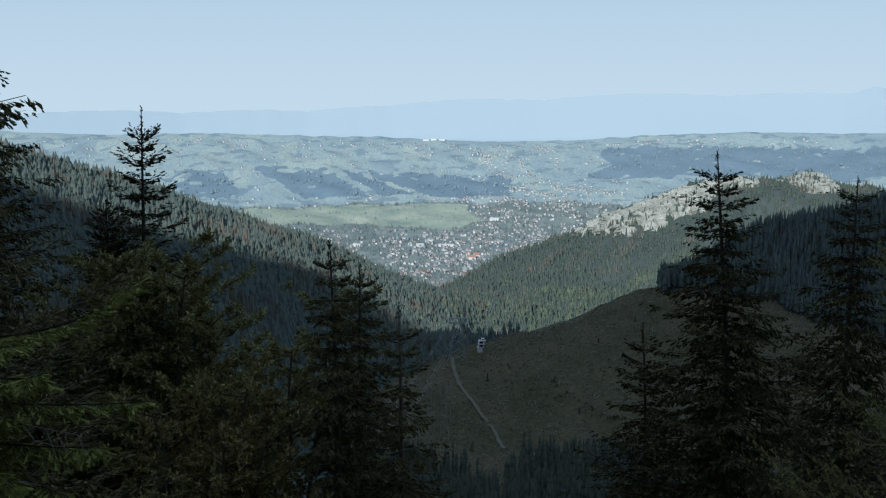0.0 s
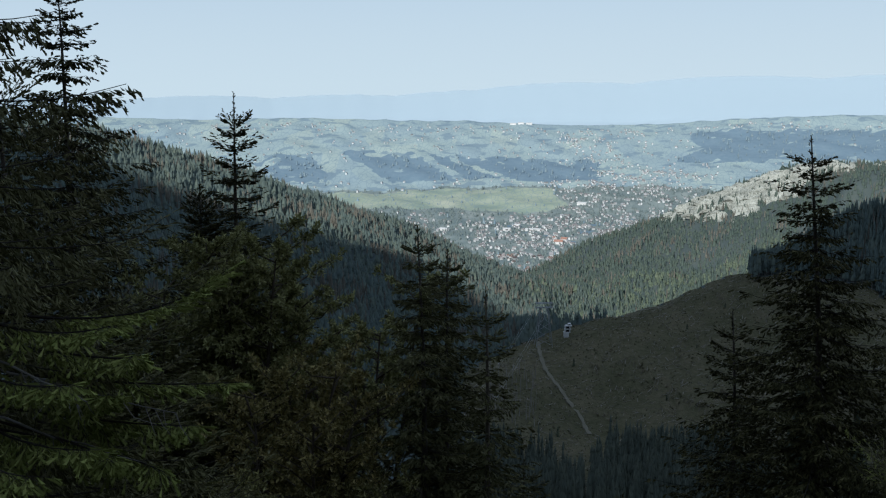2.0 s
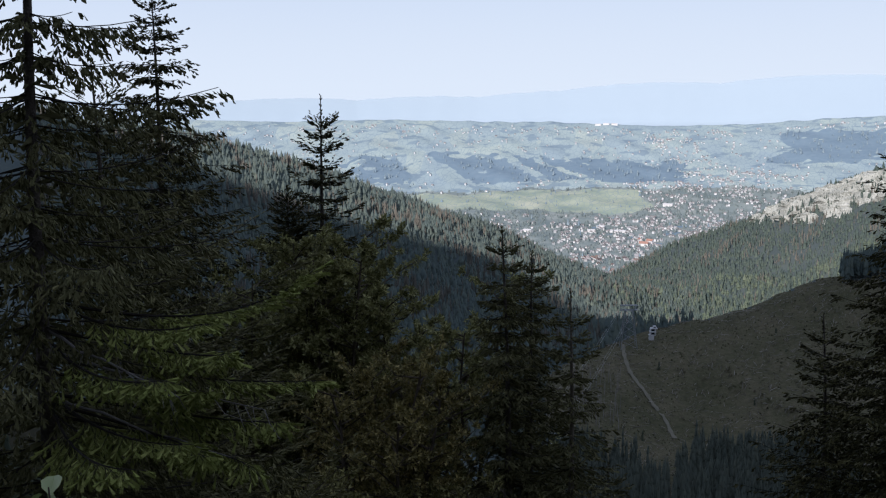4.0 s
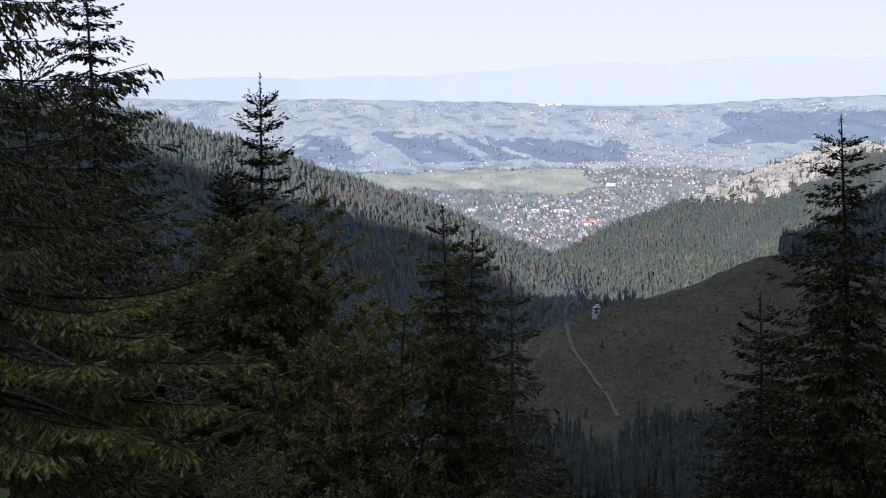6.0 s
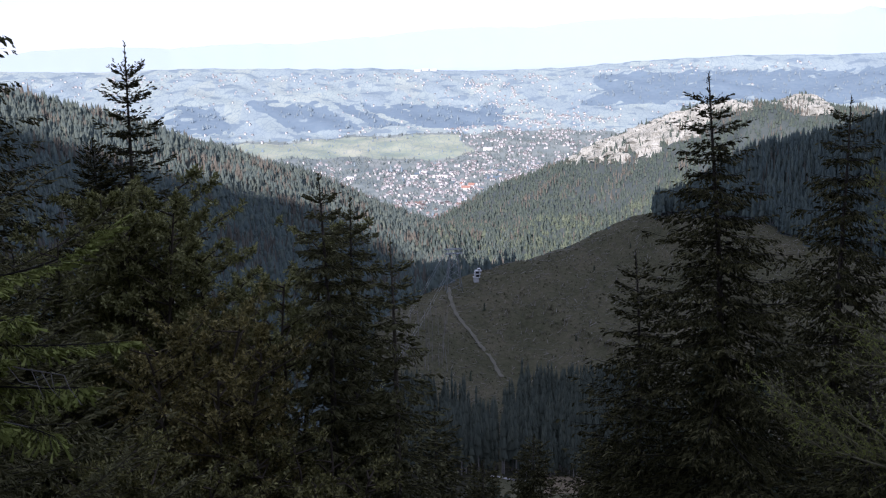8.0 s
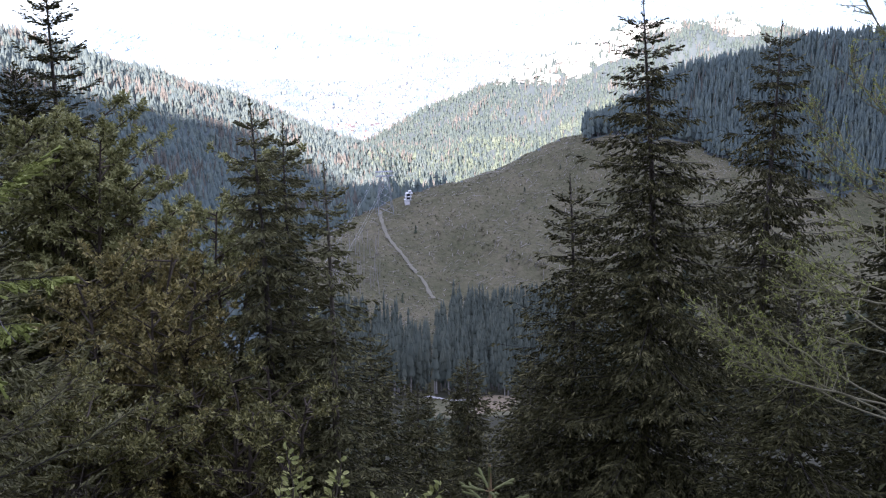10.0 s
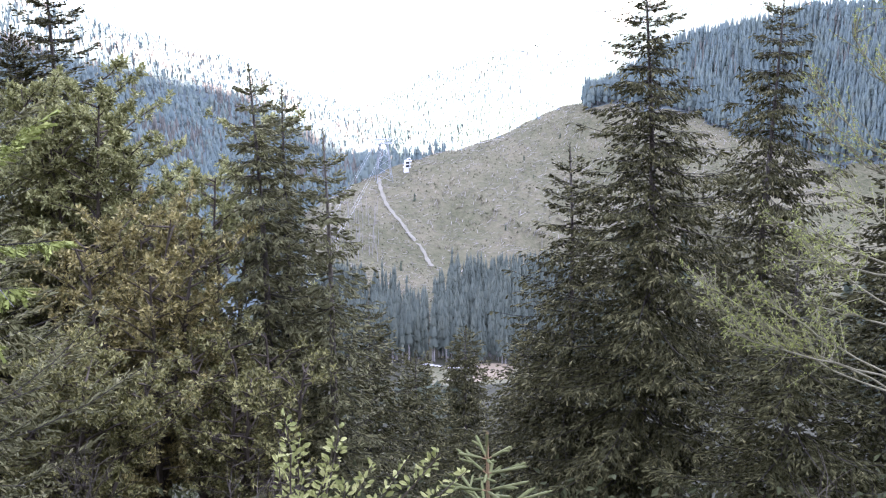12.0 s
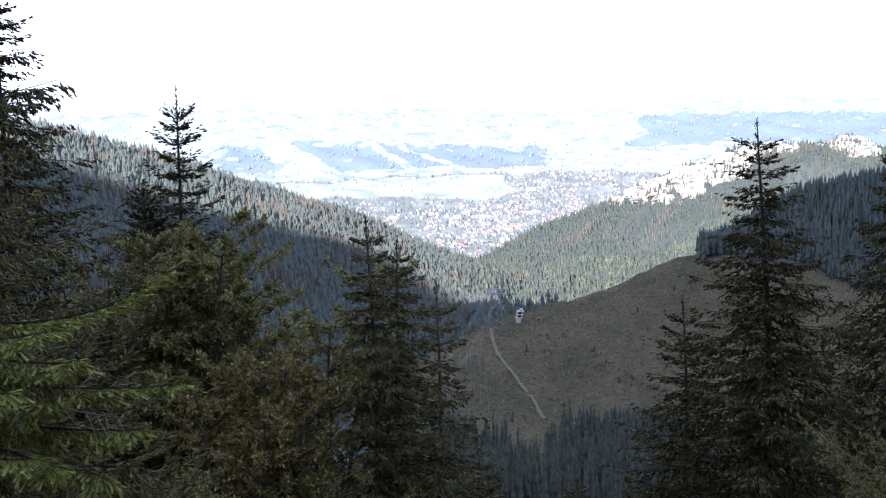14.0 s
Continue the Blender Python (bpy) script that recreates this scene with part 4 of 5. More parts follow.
def build_station():
    """A white stepped concrete tower with dark openings."""
    x, y = bearing(-0.97, 702)
    z = float(ground_z(np.array([x]), np.array([y]))[0])
    ob = tagged(new("cable_support_tower"), "white stepped tower of the cable car with dark openings", "tower")
    ob.matrix_basis = pose(x, y, z + 0.6, 0, 0, 8) @ Matrix.Scale(0.7, 4)
    box_part("base", (4.2, 5, 4.4), (-1.0, 0, 0.6), M_PAINT, ob)
    box_part("column", (0.9, 4.4, 6), (-2.0, 0, 6.0), M_PAINT, ob)
    box_part("column", (0.9, 4.4, 6), (2.0, 0, 6.0), M_PAINT, ob)
    for h in (3.4, 6.4, 9.4):
        box_part("deck", (5.8, 5.4, 0.7), (0.3 * (h - 6), 0, h), M_PAINT, ob)
    cabin = box_part("cabin", (2.6, 3.5, 1.8), (1.6, 0, 10.6), M_PAINT, ob)
    for h in (4.9, 7.9):
        box_part("opening", (3.0, 3.6, 2.0), (0, 0.2, h), M_DARK, ob)
    box_part("window", (1.6, 0.2, 0.7), (1.6, -1.8, 10.7), M_DARK, cabin)


build_station()


# ---- the trees near the viewpoint ----
def here(x, y):
    return float(ground_z(np.array([float(x)]), np.array([float(y)]))[0])


def twigs(soup, start, ahead, size, wide, rnd):
    """Short needled twigs: three-sided fingers with a ragged end."""
    n = len(start)
    if not n:
        return
    ahead = unit(ahead)
    a = unit(np.cross(ahead, unit(rnd.normal(0, 0.45, (n, 3)) + [0, 0, 1.0])))
    b = np.cross(ahead, a)
    w = size * wide * rnd.uniform(0.8, 1.2, n)
    ring = np.arange(3) * 2.094 + rnd.uniform(0, 6.28, (n, 1))
    out = np.cos(ring)[..., None] * a[:, None] + np.sin(ring)[..., None] * b[:, None]
    far = np.stack([np.full(n, 1.0), rnd.uniform(0.6, 0.85, n), rnd.uniform(0.6, 0.85, n)], 1)
    thick = np.stack([0.45 * w, w, w], 1)
    mid = start[:, None] + ahead[:, None] * (far * size[:, None])[..., None] + out * thick[..., None]
    soup.add(np.concatenate([start[:, None], mid], 1), np.array([[0, 2, 1], [0, 3, 2], [0, 1, 3]])[None] + (np.arange(n) * 4)[:, None, None])


def spruce(label, x, y, top_z, spread, seed, mat=M_NEEDLE, fine=1.0, whorl=0.40, droop=0.5, lowest=0.04, leader=0.45, slope=0.42, sag=-0.28, tip_lift=0.28, twig=1.0, wide=0.19, fresh_share=0.35, fill=4, rise=1.35, bark=M_BARK):
    """A spruce: trunk, boughs in whorls, flat fronds of side shoots hung with short needled twigs."""
    r = np.random.default_rng(seed)
    z0 = here(x, y)
    tall = top_z - z0
    ob = tagged(new("spruce_tree"), label, "spruce tree", "spruces on the slope")
    ob.matrix_basis = pose(x, y, z0)
    bend = r.normal(0, 0.012, 2)
    hs = np.linspace(-0.4, tall, 14)
    line = np.stack([bend[0] * hs * np.sin(hs * 0.5), bend[1] * hs * np.sin(hs * 0.4 + 1), hs], -1)
    girth = 0.011 * tall * (1 - np.clip(hs / tall, 0, 1)) ** 0.9 + 0.007
    stem = Soup()
    tube(stem, line, girth, 8)
    part("trunk", stem.mesh("trunk", bark, True), ob)
    boughs, green, tips = Soup(), Soup(), Soup()
    up = np.array([0, 0, 1.0])
    # the leader, bristling with short upright twigs
    k = 26
    foot = np.stack([np.full(k, line[-1, 0]), np.full(k, line[-1, 1]), tall - leader * r.uniform(0.02, 1.0, k)], -1)
    twigs(green, foot, np.stack([r.normal(0, 0.5, k), r.normal(0, 0.5, k), np.full(k, 0.9)], -1), np.full(k, 0.045 * twig), 0.22, r)
    h = tall - leader
    level = 0
    while h > lowest * tall + 0.2:
        depth = tall - h
        many = int(r.integers(6, 9)) if level % 2 == 0 and depth > 0.7 else int(r.integers(5, 7))
        size = 1.0 if level % 2 == 0 else 0.72
        first = r.uniform(0, 6.28)
        low = min(1.0, 0.15 + depth / 1.5)
        inner = fill if depth > 0.9 else 0
        for b in range(many + inner):
            az = first + b * 6.28 / many + r.uniform(-0.35, 0.35)
            reach = (0.5 if b >= many else 1.0) * (spread * (1 - math.exp(-slope * depth / spread)) * r.uniform(0.78, 1.12) + 0.06) * size
            e0 = 0.95 * max(0.0, 1 - depth / rise) + sag * low + r.normal(0, 0.09)
            curve = -0.1 * max(0.0, 1 - depth / 1.5) + tip_lift * low
            out = np.array([math.cos(az), math.sin(az), 0])
            side = np.array([-out[1], out[0], 0])
            foot = np.array([np.interp(h, hs, line[:, 0]), np.interp(h, hs, line[:, 1]), h + r.uniform(-0.04, 0.04)])
            s = np.linspace(0, 1, 6)
            wob = r.normal(0, 0.05, 2)
            pts = foot + reach * (s[:, None] * out + (wob[0] * s**2)[:, None] * side) + (reach * (e0 * s + curve * s**2))[:, None] * up
            tube(boughs, pts, 0.004 * reach * (1 - s) + 0.003, 3)
            # side shoots in a flat frond, longest in the inner half
            n = max(9, int(reach / (0.050 / fine)))
            t = np.sort(r.uniform(0.10, 1.0, n))
            t[-1] = 1.0
            at = np.stack([np.interp(t, s, pts[:, k]) for k in range(3)], -1)
            way = unit(np.stack([np.interp(t, s, np.gradient(pts[:, k], s)) for k in range(3)], -1))
            sign = np.where(np.arange(n) % 2 == 0, 1.0, -1.0)
            across = r.uniform(0.45, 1.0, n) * np.clip((1.06 - t) * 6, 0.1, 1)
            dirs = way * 0.85 + side * (sign * across)[:, None]
            dirs[:, 2] -= droop * r.uniform(0.0, 0.55, n) * low - 0.25 * (1 - low)
            dirs = unit(dirs)
            length = np.minimum(0.34 * reach * (1.08 - t) ** 0.8 + 0.07 * twig, 0.46) * r.uniform(0.7, 1.15, n)
            # twigs along the side shoots, combed outwards and hanging
            per = np.maximum(3, (length / (0.030 / fine)).astype(int))
            idx = np.repeat(np.arange(n), per)
            k = len(idx)
            f = r.uniform(0.0, 1.0, k)
            start = at[idx] + dirs[idx] * (length[idx] * f)[:, None]
            start[:, 2] -= 0.10 * droop * low * length[idx] * f**2
            hang = droop * (0.25 + 1.1 * r.uniform(0, 1, k) ** 2) * low
            flip = np.where(r.uniform(0, 1, k) < 0.5, 1.0, -1.0) * r.uniform(0.35, 0.75, k)
            d2 = dirs[idx] * 0.9 + np.cross(dirs[idx], up) * flip[:, None]
            d2[:, 2] += 0.15 * (1 - low) - hang
            ln = r.uniform(0.05, 0.095, k) * twig * (0.62 + 0.38 * low)
            fresh = ((t[idx] > 0.75) | (f > 0.8)) & (r.uniform(0, 1, k) < fresh_share)
            twigs(green, start[~fresh], d2[~fresh], ln[~fresh], wide, r)
            twigs(tips, start[fresh], d2[fresh], ln[fresh], wide, r)
        # short shoots close about the trunk
        k = 10
        a = r.uniform(0, 6.28, k)
        core = np.stack([np.cos(a), np.sin(a), 0.5 - 1.1 * low * r.uniform(0.2, 1, k)], -1)
        base = np.stack([np.full(k, foot[0]), np.full(k, foot[1]), h + r.uniform(-0.12, 0.12, k)], -1)
        twigs(green, base, core, r.uniform(0.12, 0.26, k) * min(1.0, 0.3 + depth * 0.25) * (0.7 + 0.3 * twig), 0.16, r)
        h -= whorl * (0.5 if depth > 1.0 else 0.42) * r.uniform(0.8, 1.2)
        level += 1
    tagged(part("branchwork", boughs.mesh("branchwork", M_BOUGH), ob), kind="stuff")
    foliage = part("needles", green.mesh("needles", mat), ob)
    if tips.n:
        tagged(part("new_growth", tips.mesh("new_growth", M_TIP), foliage, "paler olive shoot tips"), kind="stuff")
    return ob


def spruce_at(label, az, dist, top_el, spread, seed, **kw):
    x, y = bearing(az, dist)
    return spruce(label, x, y, EYE + dist * math.tan(radians(top_el)), spread, seed, **kw)


spruce_at("tall dense dark green spruce with drooping combed boughs", -13.3, 15.9, -2.5, 6.0, 201, fine=0.92, slope=0.46, twig=1.15, whorl=0.40, droop=0.8, fill=3)
spruce_at("slim spruce top leaning on a larger spruce", -9.3, 17.0, -11.2, 4.0, 202, fine=0.75, slope=0.46, twig=1.25, whorl=0.44, droop=0.7, fill=3)
spruce_at("dark spruce with an open crown and bare trunk", -19.1, 20.1, -3.6, 3.6, 203, fine=0.74, slope=0.50, twig=1.4, whorl=0.50, droop=1.0, fill=2, lowest=0.30)
spruce_at("narrow open spruce with sparse horizontal boughs", 6.62, 17.0, -7.2, 3.6, 204, fine=0.70, leader=0.45, slope=0.29, whorl=0.54, twig=1.5, mat=M_NEEDLE_PALE, droop=0.8, fill=3)
spruce_at("narrow spruce close beside a taller one", 5.3, 18.0, -8.3, 3.2, 205, fine=0.70, leader=0.4, slope=0.31, whorl=0.52, twig=1.5, mat=M_NEEDLE_PALE, droop=0.8, fill=3)
spruce_at("thin young spruce with a long bare leader and pale trunk", 3.25, 16.6, -10.3, 3.0, 206, fine=0.70, leader=0.6, slope=0.27, whorl=0.60, twig=1.5, mat=M_NEEDLE_PALE, fill=1, bark=M_DRYBARK)
spruce_at("spruce with a slender spiky top rising above bushes", 16.0, 25.3, -0.45, 7.0, 207, fine=0.58, leader=0.75, slope=0.35, whorl=0.62, twig=1.8, wide=0.16, droop=0.3, rise=2.4, sag=-0.08, tip_lift=0.3, fill=2)
spruce_at("small companion spruce beside a taller spiky one", 17.9, 25.3, -5.0, 2.8, 208, fine=0.52, leader=0.4, slope=0.38, twig=1.9, wide=0.15, droop=0.25, rise=2.2, sag=-0.1, fill=2)
spruce_at("tall dark spruce with an airy pointed crown", 24.1, 20.0, 4.8, 3.6, 209, fine=0.64, leader=0.4, slope=0.52, twig=1.5, whorl=0.50, droop=0.8, fill=2)
spruce_at("broad shaded spruce low beside the larch", -21.0, 13.5, -15.0, 3.2, 217, fine=0.85, slope=0.62, twig=1.2, fresh_share=0.12)
old_spruce = spruce_at("large old spruce with hanging shoots and green lower sprays", 30.0, 9.2, 17.0, 2.1, 210, fine=0.98, slope=0.75, droop=1.4, tip_lift=0.25, sag=-0.3, twig=1.0, whorl=0.62, fill=2, fresh_share=0.3, mat=M_NEEDLE_PALE)
spruce_at("bushy spruce crowding against a larger trunk", 27.0, 11.5, 1.2, 3.2, 216, fine=0.84, slope=0.98, twig=1.4, wide=0.125, whorl=0.52, tip_lift=0.5, droop=0.25, fill=2, fresh_share=0.5, mat=M_NEEDLE_PALE)
spruce_at("small spruce standing on the lower slope", -4.05, 30, -20.4, 2.8, 211, fine=0.58, slope=0.55, twig=1.8)
spruce_at("small spruce standing on the lower slope", -1.3, 28, -21.6, 2.8, 212, fine=0.58, slope=0.55, twig=1.8)
spruce_at("small spruce standing on the lower slope", -7.3, 24, -20.4, 2.8, 213, fine=0.58, slope=0.55, twig=1.7)
spruce_at("small spruce standing on the lower slope", 1.4, 22, -19.0, 2.8, 214, fine=0.58, slope=0.55, twig=1.6)
spruce_at("dark spruce filling the edge of the slope", -25.5, 15.0, -9.0, 2.8, 215, fine=0.7, slope=0.55, twig=1.4, fresh_share=0.1)


def spray_boughs(tree, az, dist, rows, seed):
    """Flat sprays of thick young shoots at the ends of long boughs."""
    r = np.random.default_rng(seed)
    x, y = bearing(az, dist)
    z0 = here(x, y)
    for (fa, fe), (ta, te), td, droop in rows:
        wood_soup, green = Soup(), Soup()
        ends = []
        for a, e, d in ((fa, fe, 0.5 * (dist + td)), (ta, te, td)):
            px, py = bearing(a, d)
            ends.append(np.array([px - x, py - y, EYE + d * math.tan(radians(e)) - z0]))
        mid, end = ends
        foot = np.array([0, 0, mid[2] + 0.1])
        s = np.linspace(0, 1, 10)
        pts = foot * ((1 - s) ** 2)[:, None] + (2 * mid - 0.5 * foot - 0.5 * end) * (2 * s * (1 - s))[:, None] + end * (s**2)[:, None]
        tube(wood_soup, pts, 0.011 * (1 - s) + 0.003, 5)
        n = 46
        t = np.sort(r.uniform(0.30, 1.0, n))
        at = np.stack([np.interp(t, s, pts[:, q]) for q in range(3)], -1)
        way = unit(np.stack([np.interp(t, s, np.gradient(pts[:, q])) for q in range(3)], -1))
        side = unit(np.cross(way, [0, 0, 1.0]))
        sign = np.where(np.arange(n) % 2 == 0, 1.0, -1.0)
        dirs = unit(way * 1.0 + side * (sign * r.uniform(0.2, 0.95, n))[:, None] + np.array([[0, 0, -1.0]]) * (droop * r.uniform(0.1, 1.0, n))[:, None])
        length = (0.10 + 0.30 * (1.02 - t)) * r.uniform(0.7, 1.2, n)
        for k in range(n):
            stalk = np.stack([at[k], at[k] + dirs[k] * length[k]])
            tube(wood_soup, stalk, [0.003, 0.002], 3)
            m = max(3, int(length[k] / 0.042))
            f = np.linspace(0.15, 1.0, m)
            base = at[k] + dirs[k] * (length[k] * f)[:, None]
            flip = np.where(np.arange(m) % 2 == 0, 1.0, -1.0)
            across = unit(np.cross(dirs[k], [0, 0, 1.0]))
            d2 = unit(dirs[k] + across * (flip * r.uniform(0.2, 0.8, m))[:, None] + np.array([[0, 0, -1.0]]) * (droop * r.uniform(0.0, 0.8, m))[:, None])
            ln = r.uniform(0.08, 0.16, m)
            needles(green, base, d2, ln, np.full(m, 0.025), 12, r, 0.0034, lean=1.0, body=0.62)
        tagged(part("branchwork", wood_soup.mesh("branchwork", M_BOUGH), tree), kind="stuff")
        part("needle_spray", green.mesh("needle_spray", M_NEEDLE_BRIGHT), tree, "yellow-green young needle spray")


spray_boughs(old_spruce, 30.0, 9.2, [((22.5, -11.4), (16.8, -9.4), 8.2, 0.35), ((22.5, -14.6), (16.4, -15.0), 8.0, 0.5), ((24.0, -13.2), (21.5, -13.4), 7.8, 0.6),
                                     ((23.2, -16.4), (18.8, -17.0), 7.9, 0.7), ((24.0, -17.6), (20.2, -19.2), 7.8, 0.9), ((25.0, -17.2), (23.0, -18.4), 7.6, 0.8), ((25.0, -15.2), (22.8, -15.2), 8.0, 0.6),
                                     ((26.5, -11.8), (22.6, -11.9), 7.6, 0.6), ((28.0, -14.0), (24.6, -14.6), 7.4, 0.7), ((27.5, -16.8), (24.0, -17.8), 7.5, 0.8), ((29.0, -17.6), (26.6, -18.8), 7.2, 0.8)], 441)


def dead_limbs(tree, az, dist, rows, seed):
    """Bare grey limbs with hanging twigs under the green sprays."""
    r = np.random.default_rng(seed)
    x, y = bearing(az, dist)
    z0 = here(x, y)
    for ta, te, td in rows:
        px, py = bearing(ta, td)
        end = np.array([px - x, py - y, EYE + td * math.tan(radians(te)) - z0])
        foot = np.array([0, 0, end[2] + 0.25])
        s = np.linspace(0, 1, 8)
        pts = foot + (end - foot) * s[:, None] + r.normal(0, 0.012, (8, 3))
        soup = Soup()
        tube(soup, pts, 0.010 * (1 - s) + 0.0035, 5)
        for k in range(8):
            t = r.uniform(0.3, 1.0)
            p = np.array([np.interp(t, s, pts[:, q]) for q in range(3)])
            way = unit((unit((end - foot)[None])[0] * 0.4 + r.normal(0, 0.4, 3) + [0, 0, -0.7])[None])[0]
            ln = r.uniform(0.1, 0.38)
            m = p + way * ln * 0.5 + r.normal(0, 0.015, 3)
            tube(soup, np.stack([p, m, m + unit((way + r.normal(0, 0.3, 3))[None])[0] * ln * 0.5]), [0.004, 0.003, 0.0018], 3)
        part("dead_limb", soup.mesh("dead_limb", M_PALEBARK), tree, "bare grey dead limb")


dead_limbs(old_spruce, 30.0, 9.2, [(19.6, -16.4, 7.9), (23.8, -15.6, 7.7), (21.4, -18.6, 8.0)], 443)


def leaves(soup, start, ahead, size, rnd, narrow=0.4, fold=0.25, rounded=False):
    """Folded leaf blades, one at each place."""
    n = len(start)
    ahead = unit(ahead)
    side = unit(np.cross(ahead, unit(rnd.normal(0, 1, (n, 3)) + [0, 0, 1.2])))
    up = np.cross(side, ahead)
    w = (size * narrow / 2)[:, None]
    long = ahead * size[:, None]
    if not rounded:
        mid = start + long * 0.45
        v = np.stack([start, mid + side * w + up * w * fold * 2, start + long, mid - side * w + up * w * fold * 2], 1)
        f = np.array([[0, 1, 2], [0, 2, 3]])
    else:
        rim = [(0.28, 0.85), (0.62, 1.0), (0.88, 0.55)]
        one = [start + long * t + side * w * k + up * w * k * fold for t, k in rim]
        two = [start + long * t - side * w * k + up * w * k * fold for t, k in rim]
        v = np.stack([start, *one, start + long, *two], 1)
        f = np.array([[0, 1, 2], [0, 2, 4], [2, 3, 4], [0, 6, 5], [0, 4, 6], [6, 4, 7]])
    soup.add(v, f[None] + (np.arange(n) * v.shape[1])[:, None, None])


def broadleaf(name, label, az, dist, top_el, radius, seed, mat, count, leaf, stems=6, crown_low=0.15, narrow=0.36, cone=0.0):
    """A many-stemmed tree: forked limbs, twigs, and leaves in sprays at the ends."""
    r = np.random.default_rng(seed)
    x, y = bearing(az, dist)
    z0 = here(x, y)
    tall = EYE + dist * math.tan(radians(top_el)) - z0
    ob = tagged(new(name), label, "tree")
    ob.matrix_basis = pose(x, y, z0)
    limbs, green = Soup(), Soup()
    tips = []
    for k in range(stems):
        a = k * 6.28 / stems + r.uniform(-0.4, 0.4)
        wide = r.uniform(0.25, 0.8) * (1 - 0.7 * cone)
        end = np.array([math.cos(a) * radius * wide, math.sin(a) * radius * wide, tall * r.uniform(0.72 + 0.12 * cone, 0.98)])
        s = np.linspace(0, 1, 9)
        pts = np.stack([end[0] * s**0.9, end[1] * s**0.9, end[2] * s], -1) + r.normal(0, 0.05, (9, 3)) * s[:, None]
        tube(limbs, pts, 0.055 * (1 - s) + 0.012, 6)
        for j in range(44):
            t = r.uniform(crown_low, 1.0)
            p = np.array([np.interp(t, s, pts[:, q]) for q in range(3)])
            b = r.uniform(0, 6.28)
            high = p[2] / tall
            room = radius * ((1 - cone) * (0.45 + 0.55 * math.sin(min(1.0, t * 1.02) * 2.9)) + cone * (1.5 * (1.04 - high) ** 0.8))
            q = p + np.array([math.cos(b), math.sin(b), r.uniform(0.15, 0.9)]) * room * r.uniform(0.3, 0.75)
            q[2] = min(q[2], tall)
            m = (p + q) / 2 + r.normal(0, 0.06, 3)
            line = np.stack([p, m, q])
            tube(limbs, line, [0.016, 0.010, 0.004], 4)
            tips.append(line)
    tips = np.array(tips)
    per = count // (len(tips) * 9)
    for line in tips:
        for j in range(max(1, per)):
            f = r.uniform(0.3, 1.0)
            p = line[0] * (1 - f) ** 2 + 2 * f * (1 - f) * line[1] + f * f * line[2]
            way = unit(r.normal(0, 0.8, 3) + unit(line[2] - line[0]) * 0.8 + [0, 0, 0.5])
            n = 9
            ln = r.uniform(0.05, 0.16)
            side = unit(np.cross(way, [0.3, 0.2, 1.0]))
            over = np.cross(way, side)
            a = np.arange(n) * 2.4 + r.uniform(0, 6.28)
            s = np.linspace(0.1, 1, n)
            out = np.cos(a)[:, None] * side + np.sin(a)[:, None] * over
            leaves(green, p + way * (s * ln)[:, None], way * (0.25 + 0.8 * s)[:, None] + out * 0.95 + r.normal(0, 0.15, (n, 3)), leaf * r.uniform(0.75, 1.25, n), r, narrow)
    tagged(part("branchwork", limbs.mesh("branchwork", M_TWIG), ob), kind="stuff")
    part("crown", green.mesh("crown", mat), ob)
    return ob


broadleaf("willow_tree", "broad bushy sallow with dull green leaves", 15.6, 19.5, -6.2, 3.1, 301, M_LEAF, 80000, 0.092, stems=10, cone=0.8, narrow=0.46)
broadleaf("willow_tree", "low round sallow bush between spruces", 10.2, 18.5, -9.8, 1.9, 302, M_LEAF, 34000, 0.085, narrow=0.46)
broadleaf("rowan_tree", "bush with leaves turning rusty brown", 12.8, 16.6, -12.6, 1.8, 303, M_RUST, 46000, 0.078, stems=8, narrow=0.46)
broadleaf("rowan_tree", "half-bare undergrowth bush with brownish leaves", 8.2, 15.0, -20.5, 1.3, 304, M_THICKET, 12000, 0.075, narrow=0.46)
broadleaf("willow_tree", "dense green undergrowth bush below taller trees", 17.0, 13.5, -20.5, 1.6, 305, M_THICKET, 24000, 0.072, narrow=0.46)
broadleaf("willow_tree", "leafy sallow standing behind a near spruce", 20.0, 20.0, -8.0, 2.0, 306, M_LEAF, 22000, 0.095, narrow=0.46)


def undergrowth():
    """Low leafy growth over the slope round the trees."""
    r = np.random.default_rng(331)
    a, d = np.radians(r.uniform(-30, 30, 900)), r.uniform(11, 46, 900)
    x, y = -d * np.sin(a), d * np.cos(a)
    z = ground_z(x, y)
    soup = Soup()
    for k in range(len(x)):
        n = int(r.integers(18, 34))
        tall = r.uniform(0.25, 0.9)
        at = np.stack([x[k] + r.normal(0, 0.35, n), y[k] + r.normal(0, 0.35, n), z[k] + r.uniform(0, tall, n)], -1)
        leaves(soup, at, r.normal(0, 0.8, (n, 3)) + [0, 0, 0.4], r.uniform(0.08, 0.17, n), r, 0.5)
    tagged(new("undergrowth", soup.mesh("undergrowth", M_UNDER)), "low leafy undergrowth covering the steep slope", "undergrowth", kind="stuff")


undergrowth()


